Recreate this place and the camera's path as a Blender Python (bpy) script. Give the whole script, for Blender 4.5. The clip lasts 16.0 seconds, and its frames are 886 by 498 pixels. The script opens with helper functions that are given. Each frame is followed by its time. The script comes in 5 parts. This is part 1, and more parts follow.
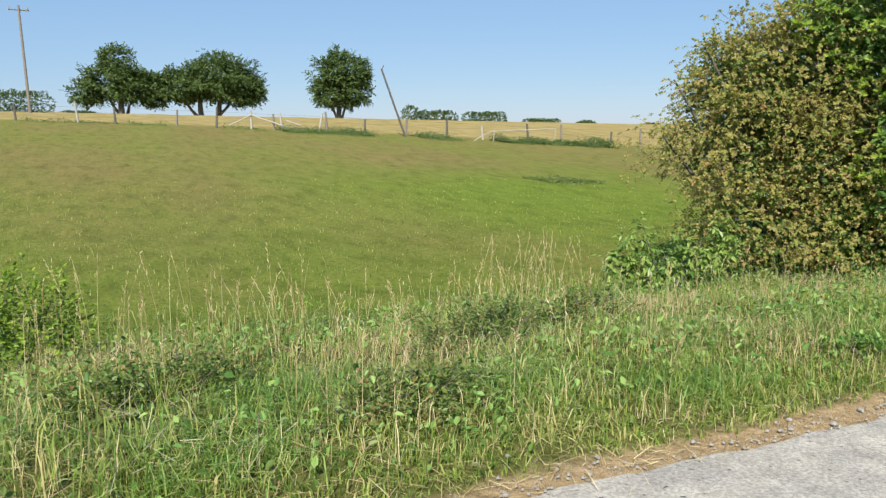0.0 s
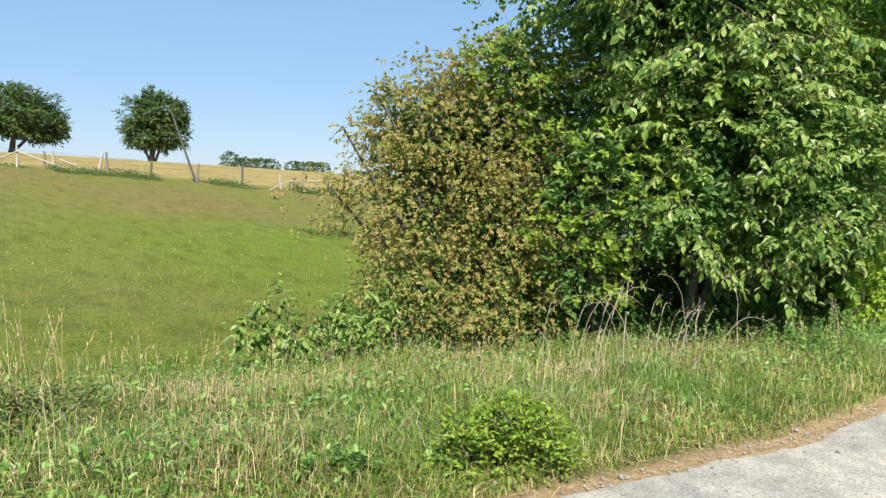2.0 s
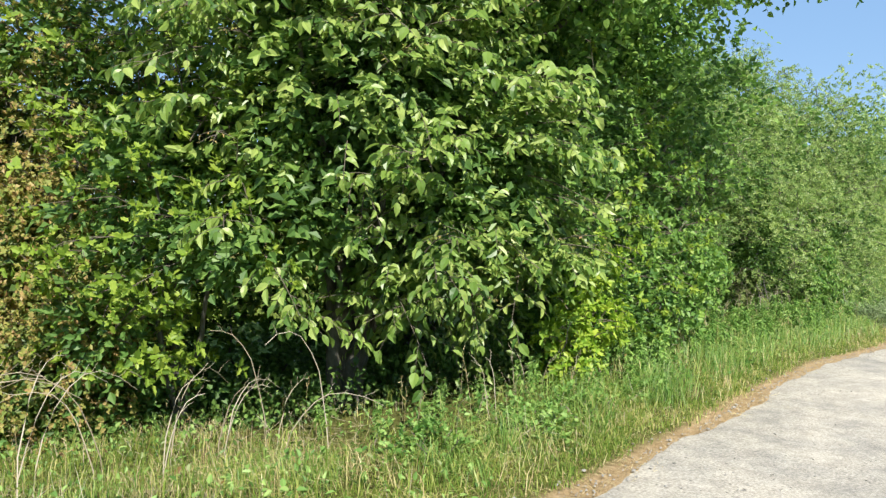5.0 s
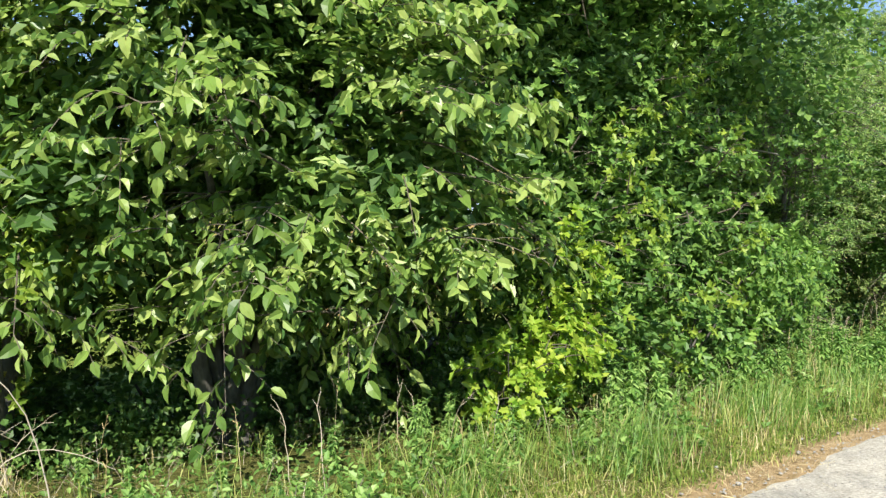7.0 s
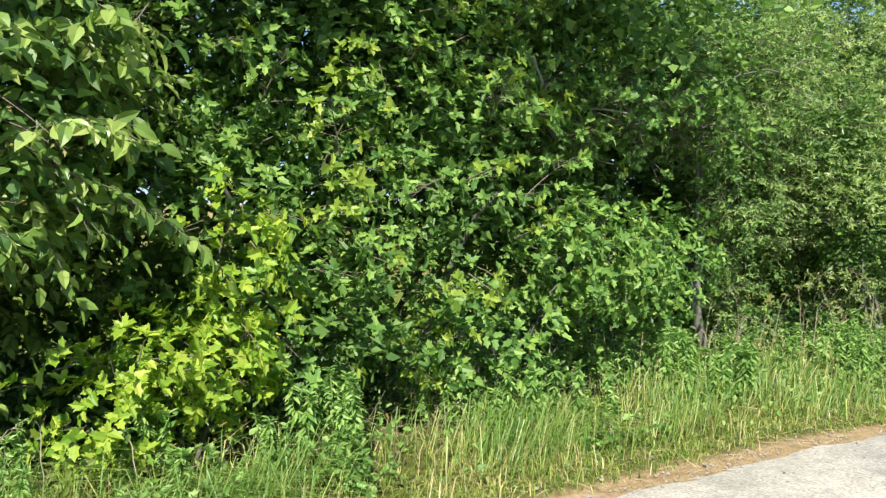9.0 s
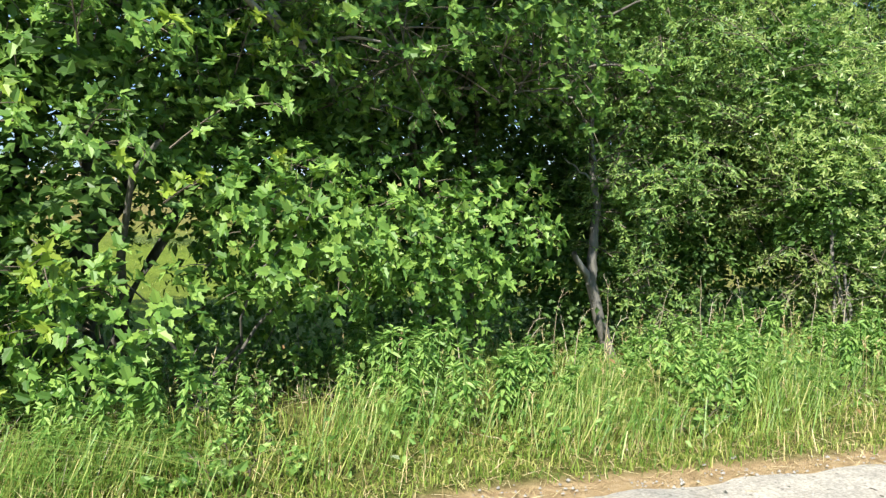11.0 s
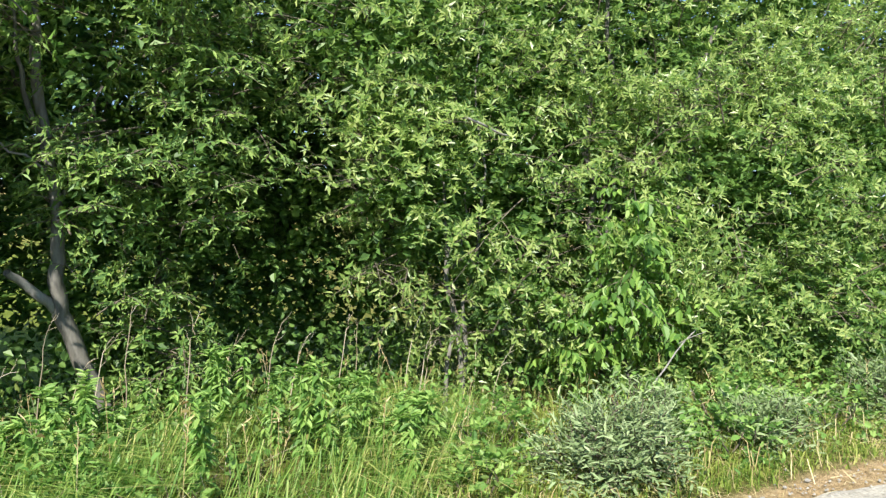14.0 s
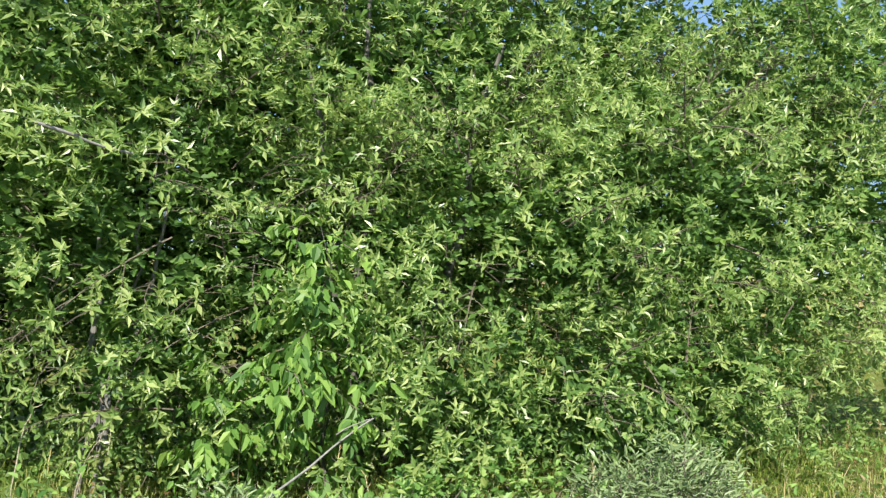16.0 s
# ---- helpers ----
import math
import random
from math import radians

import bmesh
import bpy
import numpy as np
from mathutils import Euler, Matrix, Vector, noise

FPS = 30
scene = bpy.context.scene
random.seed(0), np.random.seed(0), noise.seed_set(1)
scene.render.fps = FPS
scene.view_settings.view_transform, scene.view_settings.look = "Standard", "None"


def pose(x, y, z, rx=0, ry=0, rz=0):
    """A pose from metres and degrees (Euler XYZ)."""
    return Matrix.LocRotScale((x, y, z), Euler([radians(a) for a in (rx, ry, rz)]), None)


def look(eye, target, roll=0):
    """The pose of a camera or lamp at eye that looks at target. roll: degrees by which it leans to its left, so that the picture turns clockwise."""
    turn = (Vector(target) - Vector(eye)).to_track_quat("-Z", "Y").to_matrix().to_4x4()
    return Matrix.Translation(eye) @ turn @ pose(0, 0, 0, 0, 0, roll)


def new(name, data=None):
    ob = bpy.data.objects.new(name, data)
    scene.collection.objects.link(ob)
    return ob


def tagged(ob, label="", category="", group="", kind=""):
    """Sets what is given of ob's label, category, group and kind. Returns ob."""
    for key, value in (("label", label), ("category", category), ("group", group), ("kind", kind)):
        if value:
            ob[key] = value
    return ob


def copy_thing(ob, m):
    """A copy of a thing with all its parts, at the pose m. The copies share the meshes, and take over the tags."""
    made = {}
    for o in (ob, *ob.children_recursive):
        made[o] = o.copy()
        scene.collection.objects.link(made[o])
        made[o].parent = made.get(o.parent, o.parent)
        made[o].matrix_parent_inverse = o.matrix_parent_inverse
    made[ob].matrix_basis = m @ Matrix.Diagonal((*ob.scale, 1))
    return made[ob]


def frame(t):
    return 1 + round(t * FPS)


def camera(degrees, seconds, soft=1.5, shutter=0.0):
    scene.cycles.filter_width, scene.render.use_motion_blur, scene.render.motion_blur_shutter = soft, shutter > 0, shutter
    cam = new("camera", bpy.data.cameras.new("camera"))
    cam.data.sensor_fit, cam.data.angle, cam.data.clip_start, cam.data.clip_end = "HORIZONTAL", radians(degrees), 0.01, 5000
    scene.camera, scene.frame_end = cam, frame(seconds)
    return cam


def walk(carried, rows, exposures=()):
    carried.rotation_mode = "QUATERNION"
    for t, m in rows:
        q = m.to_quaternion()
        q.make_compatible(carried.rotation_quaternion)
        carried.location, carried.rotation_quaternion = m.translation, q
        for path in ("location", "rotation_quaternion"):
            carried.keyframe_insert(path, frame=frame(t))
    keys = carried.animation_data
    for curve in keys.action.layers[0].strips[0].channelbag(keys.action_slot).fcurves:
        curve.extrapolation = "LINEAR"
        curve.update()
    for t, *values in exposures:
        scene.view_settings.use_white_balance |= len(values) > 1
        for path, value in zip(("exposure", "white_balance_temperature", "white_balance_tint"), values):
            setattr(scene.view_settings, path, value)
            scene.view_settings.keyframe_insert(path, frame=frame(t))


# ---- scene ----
cam = camera(61.0, 16.0, soft=1.35)
PATH = [
    (0, 0.079, 0.012, 1.412, 80.88, 0.39, -27.21),
    (0.5, 0.661, -0.047, 1.436, 82.65, -0.89, -29.72),
    (1, 1.284, -0.045, 1.428, 83.57, -1.59, -32.77),
    (1.5, 1.899, -0.079, 1.386, 84.26, -1.89, -36.21),
    (2, 2.544, -0.090, 1.390, 85.01, -2.09, -39.48),
    (2.5, 3.205, -0.097, 1.342, 85.26, -2.09, -42.39),
    (3, 3.916, -0.068, 1.325, 86.13, -0.90, -43.17),
    (3.5, 4.581, -0.064, 1.317, 92.44, -4.70, -45.24),
    (4, 5.217, -0.002, 1.334, 90.80, -1.20, -51.25),
    (4.2, 5.453, 0.031, 1.328, 89.37, -0.50, -53.51),
    (6.3, 8.176, -0.114, 1.196, 84.55, -0.40, -35.56),
    (6.5, 8.420, -0.117, 1.171, 85.01, -0.50, -35.23),
    (7, 9.054, -0.095, 1.173, 87.99, 0.50, -35.16),
    (7.5, 9.695, -0.115, 1.110, 89.51, 1.30, -34.17),
    (8, 10.294, -0.125, 1.066, 89.31, 1.40, -32.77),
    (8.5, 10.991, -0.185, 1.019, 88.65, 0.40, -32.43),
    (9, 11.629, -0.228, 1.021, 87.56, 0.40, -31.34),
    (9.2, 11.909, -0.244, 1.007, 87.65, 0.60, -31.12),
    (11.3, 14.819, -0.270, 0.912, 85.50, 0.10, -22.75),
    (11.5, 15.097, -0.229, 0.893, 85.78, 0.20, -22.79),
    (12, 15.765, -0.092, 0.839, 83.63, -0.30, -24.33),
    (12.5, 16.400, 0.045, 0.858, 85.30, 0.50, -24.70),
    (13, 17.062, 0.095, 0.819, 84.64, -0.00, -24.72),
    (13.2, 17.314, 0.125, 0.796, 84.69, -0.00, -25.02),
    (13.5, 17.713, 0.203, 0.808, 85.67, 0.10, -25.36),
    (14, 18.297, 0.199, 0.752, 87.05, 0.10, -26.47),
    (14.5, 18.858, 0.271, 0.701, 87.62, 0.30, -27.85),
    (15, 19.404, 0.321, 0.649, 88.28, -0.20, -28.15),
    (15.5, 19.956, 0.301, 0.635, 89.80, -0.90, -27.36),
    (16, 20.485, 0.378, 0.668, 91.95, -1.30, -26.71),
]
walk(cam, [(t, pose(x, y, z, rx, ry, rz)) for t, x, y, z, rx, ry, rz in PATH],
     [(0.0, 0.72), (2.0, 0.89), (4.2, 0.95), (6.3, 1.05), (9.2, 1.15), (11.3, 1.3), (13.0, 1.25), (16.0, 1.1)])

# ---- daylight ----
SUN_FROM = Vector((-0.54, -0.72, 0.86)).normalized()      # towards the sun
world = bpy.data.worlds.new("sky")
scene.world = world
world.use_nodes = True
wn = world.node_tree.nodes
sky = wn.new("ShaderNodeTexSky")
sky.sky_type = "NISHITA"
sky.sun_disc = False
sky.sun_elevation = math.asin(SUN_FROM.z)
sky.sun_rotation = math.atan2(SUN_FROM.x, SUN_FROM.y)
sky.air_density, sky.dust_density, sky.ozone_density = 1.0, 0.1, 2.0
wn["Background"].inputs["Strength"].default_value = 0.05
haze = wn.new("ShaderNodeMix")
haze.data_type = "RGBA"
haze.inputs[0].default_value = 0.5
haze.inputs[7].default_value = (4.3, 7.6, 12.7, 1)
world.node_tree.links.new(sky.outputs["Color"], haze.inputs[6])
world.node_tree.links.new(haze.outputs[2], wn["Background"].inputs["Color"])
sun = new("sun", bpy.data.lights.new("sun", "SUN"))
sun.data.energy, sun.data.angle, sun.data.color = 5.0, radians(0.53), (1.0, 0.95, 0.84)
sun.matrix_world = look(SUN_FROM * 100, (0, 0, 0))

# ---- materials ----


def material(name):
    m = bpy.data.materials.new(name)
    m.use_nodes = True
    n, l = m.node_tree.nodes, m.node_tree.links
    return m, n, l, n["Principled BSDF"], n["Material Output"]


def ramp(n, stops):
    r = n.new("ShaderNodeValToRGB")
    e = r.color_ramp.elements
    while len(e) < len(stops):
        e.new(0.5)
    for i, (p, c) in enumerate(stops):
        e[i].position, e[i].color = p, (*c, 1)
    return r


def noise_node(n, l, scale, detail=4, coord=None, rough=0.55):
    t = n.new("ShaderNodeTexNoise")
    t.inputs["Scale"].default_value, t.inputs["Detail"].default_value, t.inputs["Roughness"].default_value = scale, detail, rough
    if coord is not None:
        l.new(coord, t.inputs["Vector"])
    return t


def mix_rgb(n, l, a, b, fac, kind="MIX"):
    m = n.new("ShaderNodeMix")
    m.data_type, m.blend_type = "RGBA", kind
    for sock, val in ((m.inputs[6], a), (m.inputs[7], b), (m.inputs[0], fac)):
        if isinstance(val, (int, float)):
            sock.default_value = val
        elif isinstance(val, tuple):
            sock.default_value = (*val, 1)
        else:
            l.new(val, sock)
    return m.outputs[2]


def leaf_material(name, stops, rough=0.48, through_light=0.35, spec=0.35, patch=0.3):
    """Leaf tissue: a colour of its own for every leaf, drifting over the plant, and light let through."""
    m, n, l, bsdf, out = material(name)
    geo = n.new("ShaderNodeNewGeometry")
    r = ramp(n, stops)
    big = noise_node(n, l, 1.7, 2, geo.outputs["Position"])
    add = n.new("ShaderNodeMath")
    add.operation = "MULTIPLY_ADD"
    l.new(big.outputs["Fac"], add.inputs[0])
    add.inputs[1].default_value = patch * 2
    shift = n.new("ShaderNodeMath")
    shift.operation = "ADD"
    info = n.new("ShaderNodeObjectInfo")
    both = n.new("ShaderNodeMath")
    both.operation = "ADD"
    l.new(geo.outputs["Random Per Island"], both.inputs[0])
    l.new(info.outputs["Random"], both.inputs[1])
    wrap = n.new("ShaderNodeMath")
    wrap.operation = "FRACT"
    l.new(both.outputs[0], wrap.inputs[0])
    l.new(wrap.outputs[0], shift.inputs[0])
    shift.inputs[1].default_value = -patch
    l.new(shift.outputs[0], add.inputs[2])
    l.new(add.outputs[0], r.inputs["Fac"])
    fine = noise_node(n, l, 90, 3, geo.outputs["Position"])
    col = mix_rgb(n, l, r.outputs["Color"], fine.outputs["Color"], 0.10, "OVERLAY")
    l.new(col, bsdf.inputs["Base Color"])
    bsdf.inputs["Roughness"].default_value = rough
    bsdf.inputs["Specular IOR Level"].default_value = spec
    tr = n.new("ShaderNodeBsdfTranslucent")
    bright = mix_rgb(n, l, col, (1.0, 0.95, 0.25), 0.25, "MULTIPLY")
    gain = mix_rgb(n, l, bright, (1.65, 1.7, 1.65), 1.0, "MULTIPLY")
    l.new(gain, tr.inputs["Color"])
    mx = n.new("ShaderNodeMixShader")
    mx.inputs[0].default_value = through_light
    l.new(bsdf.outputs[0], mx.inputs[1])
    l.new(tr.outputs[0], mx.inputs[2])
    l.new(mx.outputs[0], out.inputs["Surface"])
    return m


def bark_material(name, a, b, scale=30):
    m, n, l, bsdf, out = material(name)
    geo = n.new("ShaderNodeNewGeometry")
    mp = n.new("ShaderNodeMapping")
    mp.inputs["Scale"].default_value = (1, 1, 0.25)
    l.new(geo.outputs["Position"], mp.inputs["Vector"])
    t = noise_node(n, l, scale, 6, mp.outputs[0], 0.7)
    r = ramp(n, [(0.3, a), (0.7, b)])
    l.new(t.outputs["Fac"], r.inputs["Fac"])
    l.new(r.outputs["Color"], bsdf.inputs["Base Color"])
    bsdf.inputs["Roughness"].default_value = 0.85
    bp = n.new("ShaderNodeBump")
    bp.inputs["Strength"].default_value, bp.inputs["Distance"].default_value = 0.6, 0.01
    l.new(t.outputs["Fac"], bp.inputs["Height"])
    l.new(bp.outputs[0], bsdf.inputs["Normal"])
    return m


def road_material():
    m, n, l, bsdf, out = material("worn_gravelly_tarmac")
    geo = n.new("ShaderNodeNewGeometry")
    p = geo.outputs["Position"]
    a = noise_node(n, l, 2.2, 5, p)
    b = noise_node(n, l, 60, 5, p, 0.7)
    v = n.new("ShaderNodeTexVoronoi")
    v.inputs["Scale"].default_value = 75
    l.new(p, v.inputs["Vector"])
    base = ramp(n, [(0.3, (0.25, 0.24, 0.225)), (0.5, (0.34, 0.318, 0.288)), (0.72, (0.41, 0.38, 0.338))])
    l.new(a.outputs["Fac"], base.inputs["Fac"])
    grit = ramp(n, [(0.36, (0.30, 0.29, 0.27)), (0.5, (0.62, 0.60, 0.56)), (0.66, (1.0, 0.97, 0.92))])
    l.new(b.outputs["Fac"], grit.inputs["Fac"])
    col = mix_rgb(n, l, base.outputs["Color"], grit.outputs["Color"], 0.6, "OVERLAY")
    chip = n.new("ShaderNodeTexVoronoi")
    chip.inputs["Scale"].default_value = 14
    l.new(p, chip.inputs["Vector"])
    dark = ramp(n, [(0.0, (0.25, 0.24, 0.23)), (0.10, (0.35, 0.34, 0.33)), (0.13, (1, 1, 1))])
    l.new(chip.outputs["Distance"], dark.inputs["Fac"])
    col = mix_rgb(n, l, col, dark.outputs["Color"], 0.8, "MULTIPLY")
    wide = noise_node(n, l, 7, 6, p, 0.7)
    blot = ramp(n, [(0.35, (0.72, 0.71, 0.70)), (0.6, (1.05, 1.05, 1.04))])
    l.new(wide.outputs["Fac"], blot.inputs["Fac"])
    col = mix_rgb(n, l, col, blot.outputs["Color"], 0.8, "MULTIPLY")
    stone = ramp(n, [(0.0, (0.7, 0.68, 0.64)), (0.5, (1, 1, 1))])
    l.new(v.outputs["Distance"], stone.inputs["Fac"])
    col = mix_rgb(n, l, col, stone.outputs["Color"], 0.5, "MULTIPLY")
    l.new(col, bsdf.inputs["Base Color"])
    bsdf.inputs["Roughness"].default_value = 0.9
    bp = n.new("ShaderNodeBump")
    bp.inputs["Strength"].default_value, bp.inputs["Distance"].default_value = 0.7, 0.01
    l.new(b.outputs["Fac"], bp.inputs["Height"])
    l.new(bp.outputs[0], bsdf.inputs["Normal"])
    return m


def ground_material():
    """Straw-littered earth by the lane, pasture behind the hedge, ripe corn beyond the fence."""
    m, n, l, bsdf, out = material("pasture_and_verge_soil")
    geo = n.new("ShaderNodeNewGeometry")
    p = geo.outputs["Position"]
    sep = n.new("ShaderNodeSeparateXYZ")
    l.new(p, sep.inputs[0])
    fine = noise_node(n, l, 14, 8, p, 0.75)
    lie = n.new("ShaderNodeMapping")
    lie.inputs["Scale"].default_value = (1.0, 0.38, 1)
    l.new(p, lie.inputs["Vector"])
    mid = noise_node(n, l, 0.9, 5, lie.outputs[0], 0.6)
    big = noise_node(n, l, 0.15, 5, lie.outputs[0], 0.6)
    grass = ramp(n, [(0.30, (0.05, 0.085, 0.010)), (0.5, (0.122, 0.165, 0.024)), (0.70, (0.185, 0.22, 0.042))])
    l.new(fine.outputs["Fac"], grass.inputs["Fac"])
    dry = ramp(n, [(0.3, (0.085, 0.078, 0.018)), (0.5, (0.175, 0.135, 0.052)), (0.7, (0.265, 0.20, 0.09))])
    l.new(fine.outputs["Fac"], dry.inputs["Fac"])
    pm = ramp(n, [(0.42, (0, 0, 0)), (0.58, (1, 1, 1))])
    l.new(big.outputs["Fac"], pm.inputs["Fac"])
    pm2 = ramp(n, [(0.40, (0, 0, 0)), (0.66, (0.7, 0.7, 0.7))])
    l.new(mid.outputs["Fac"], pm2.inputs["Fac"])
    mott = noise_node(n, l, 2.6, 6, lie.outputs[0], 0.7)
    pm3 = ramp(n, [(0.46, (0, 0, 0)), (0.60, (1, 1, 1))])
    l.new(mott.outputs["Fac"], pm3.inputs["Fac"])
    mm = mix_rgb(n, l, mix_rgb(n, l, pm.outputs["Color"], pm2.outputs["Color"], 0.25), pm3.outputs["Color"], 0.22)
    high = n.new("ShaderNodeMapRange")      # the upper slope is the driest
    high.inputs["From Min"].default_value, high.inputs["From Max"].default_value = 8, 25
    l.new(sep.outputs["Y"], high.inputs["Value"])
    mm = mix_rgb(n, l, mm, high.outputs[0], 0.4)
    damp = n.new("ShaderNodeVectorMath")      # the damp hollow behind the hedge stays green
    damp.operation = "DISTANCE"
    damp.inputs[1].default_value = (13.5, 17.5, 0)
    l.new(p, damp.inputs[0])
    wet = n.new("ShaderNodeMapRange")
    wet.inputs["From Min"].default_value, wet.inputs["From Max"].default_value = 3.0, 10.5
    l.new(damp.outputs["Value"], wet.inputs["Value"])
    mm = mix_rgb(n, l, mm, wet.outputs[0], 1.0, "MULTIPLY")
    field = mix_rgb(n, l, grass.outputs["Color"], dry.outputs["Color"], mm)
    tone = ramp(n, [(0.32, (0.62, 0.64, 0.6)), (0.5, (1, 1, 1)), (0.7, (1.2, 1.18, 1.15))])
    l.new(mott.outputs["Fac"], tone.inputs["Fac"])
    field = mix_rgb(n, l, field, tone.outputs["Color"], 0.8, "MULTIPLY")
    # ripe corn past the fence
    corn = ramp(n, [(0.3, (0.21, 0.165, 0.06)), (0.7, (0.34, 0.265, 0.11))])
    l.new(mid.outputs["Fac"], corn.inputs["Fac"])

    lane_at = n.new("ShaderNodeAttribute")
    lane_at.attribute_name = "lane_distance"

    def step(lo, hi, wob, src, slant):
        tilt = n.new("ShaderNodeMath")
        tilt.operation = "MULTIPLY_ADD"
        l.new(sep.outputs["X"], tilt.inputs[0])
        tilt.inputs[1].default_value = slant
        l.new(sep.outputs["Y"], tilt.inputs[2])
        w = n.new("ShaderNodeMath")
        w.operation = "MULTIPLY_ADD"
        l.new(src.outputs["Fac"], w.inputs[0])
        w.inputs[1].default_value = wob
        l.new(tilt.outputs[0] if slant else lane_at.outputs["Fac"], w.inputs[2])
        mr = n.new("ShaderNodeMapRange")
        mr.inputs["From Min"].default_value, mr.inputs["From Max"].default_value = lo + wob / 2, hi + wob / 2
        l.new(w.outputs[0], mr.inputs["Value"])
        return mr.outputs[0]
    col = mix_rgb(n, l, field, corn.outputs["Color"], step(FENCE_Y + 0.3, FENCE_Y + 3.0, 3.0, mott, FENCE_SLANT))
    earth = ramp(n, [(0.3, (0.22, 0.15, 0.075)), (0.5, (0.36, 0.255, 0.14)), (0.72, (0.48, 0.365, 0.22))])
    l.new(fine.outputs["Fac"], earth.inputs["Fac"])
    thatch = ramp(n, [(0.3, (0.05, 0.055, 0.015)), (0.5, (0.115, 0.12, 0.035)), (0.72, (0.24, 0.21, 0.09))])
    l.new(fine.outputs["Fac"], thatch.inputs["Fac"])
    col = mix_rgb(n, l, thatch.outputs["Color"], col, step(3.0, 4.6, 1.2, mid, 0))
    col = mix_rgb(n, l, earth.outputs["Color"], col, step(0.05, 0.17, 0.20, mid, 0))
    l.new(col, bsdf.inputs["Base Color"])
    bsdf.inputs["Roughness"].default_value = 0.95
    bsdf.inputs["Specular IOR Level"].default_value = 0.05
    bp = n.new("ShaderNodeBump")
    bp.inputs["Strength"].default_value, bp.inputs["Distance"].default_value = 0.8, 0.05
    l.new(fine.outputs["Fac"], bp.inputs["Height"])
    l.new(bp.outputs[0], bsdf.inputs["Normal"])
    return m


FENCE_Y, FENCE_SLANT = 50.8, 0.52      # the fence runs where y + 0.52 x = 50.8
ROAD = road_material()
GROUND = ground_material()
HAW = leaf_material("rusty_hawthorn_leaf", [(0.0, (0.16, 0.22, 0.055)), (0.4, (0.30, 0.305, 0.08)), (0.75, (0.37, 0.295, 0.108)), (1.0, (0.37, 0.235, 0.115))], 0.5, 0.38, 0.3)
MAPLE = leaf_material("bright_maple_leaf", [(0.0, (0.07, 0.13, 0.014)), (0.5, (0.175, 0.268, 0.032)), (1.0, (0.295, 0.375, 0.055))], 0.48, 0.38)
MAPLE2 = leaf_material("deep_maple_leaf", [(0.0, (0.05, 0.12, 0.024)), (0.5, (0.13, 0.245, 0.05)), (1.0, (0.235, 0.36, 0.075))])
SHOOT = leaf_material("young_yellow_leaf", [(0.0, (0.12, 0.235, 0.02)), (0.5, (0.23, 0.345, 0.037)), (1.0, (0.36, 0.435, 0.06))], 0.48, 0.4)
ELM = leaf_material("elm_leaf", [(0.0, (0.05, 0.115, 0.022)), (0.5, (0.18, 0.275, 0.055)), (1.0, (0.31, 0.385, 0.11))], 0.40, 0.35, 0.42)
# leaf green darkened: shade inside, behind and under the hedge put into colour
DARK = leaf_material("shade_darkened_leaf", [(0.0, (0.05, 0.105, 0.026)), (0.5, (0.092, 0.18, 0.042)), (1.0, (0.16, 0.26, 0.06))])
WILLOW = leaf_material("sallow_leaf", [(0.0, (0.095, 0.18, 0.045)), (0.5, (0.225, 0.32, 0.09)), (1.0, (0.385, 0.455, 0.17))], 0.37, 0.42, 0.5)
ASHY = leaf_material("grey_green_leaf", [(0.0, (0.08, 0.16, 0.05)), (0.5, (0.18, 0.29, 0.075)), (1.0, (0.28, 0.38, 0.11))])
MUG = leaf_material("mugwort_leaf", [(0.0, (0.11, 0.165, 0.065)), (0.5, (0.18, 0.25, 0.11)), (1.0, (0.30, 0.37, 0.20))], 0.6, 0.15, 0.25)
NETTLE = leaf_material("nettle_leaf", [(0.0, (0.06, 0.145, 0.028)), (0.5, (0.18, 0.31, 0.075)), (1.0, (0.29, 0.41, 0.12))], 0.5, 0.35)
GRASS = leaf_material("verge_grass_blade", [(0.0, (0.075, 0.145, 0.02)), (0.45, (0.175, 0.25, 0.042)), (0.85, (0.31, 0.345, 0.09)), (1.0, (0.50, 0.43, 0.20))], 0.5, 0.35, 0.3, 0.5)
LUSH = leaf_material("lush_grass_blade", [(0.0, (0.09, 0.20, 0.035)), (0.5, (0.18, 0.29, 0.065)), (0.9, (0.35, 0.40, 0.12)), (1.0, (0.48, 0.44, 0.20))], 0.45, 0.38, 0.35, 0.45)
STRAW = leaf_material("dry_straw", [(0.0, (0.28, 0.21, 0.10)), (0.5, (0.44, 0.35, 0.18)), (1.0, (0.60, 0.52, 0.32))], 0.6, 0.15, 0.25)
DEAD = leaf_material("bleached_dead_stem", [(0.0, (0.22, 0.18, 0.12)), (0.5, (0.33, 0.28, 0.20)), (1.0, (0.45, 0.40, 0.31))], 0.7, 0.0, 0.2)
# bramble's own green, reused as the shade colour inside the hawthorn
BRAMBLE = leaf_material("bramble_and_inner_shade_leaf", [(0.0, (0.065, 0.115, 0.026)), (0.5, (0.125, 0.185, 0.042)), (0.9, (0.20, 0.23, 0.065)), (1.0, (0.21, 0.13, 0.05))], 0.45, 0.3)
OAK = leaf_material("far_oak_leaf", [(0.0, (0.04, 0.075, 0.018)), (0.5, (0.075, 0.12, 0.03)), (1.0, (0.115, 0.165, 0.042))], 0.55, 0.2)
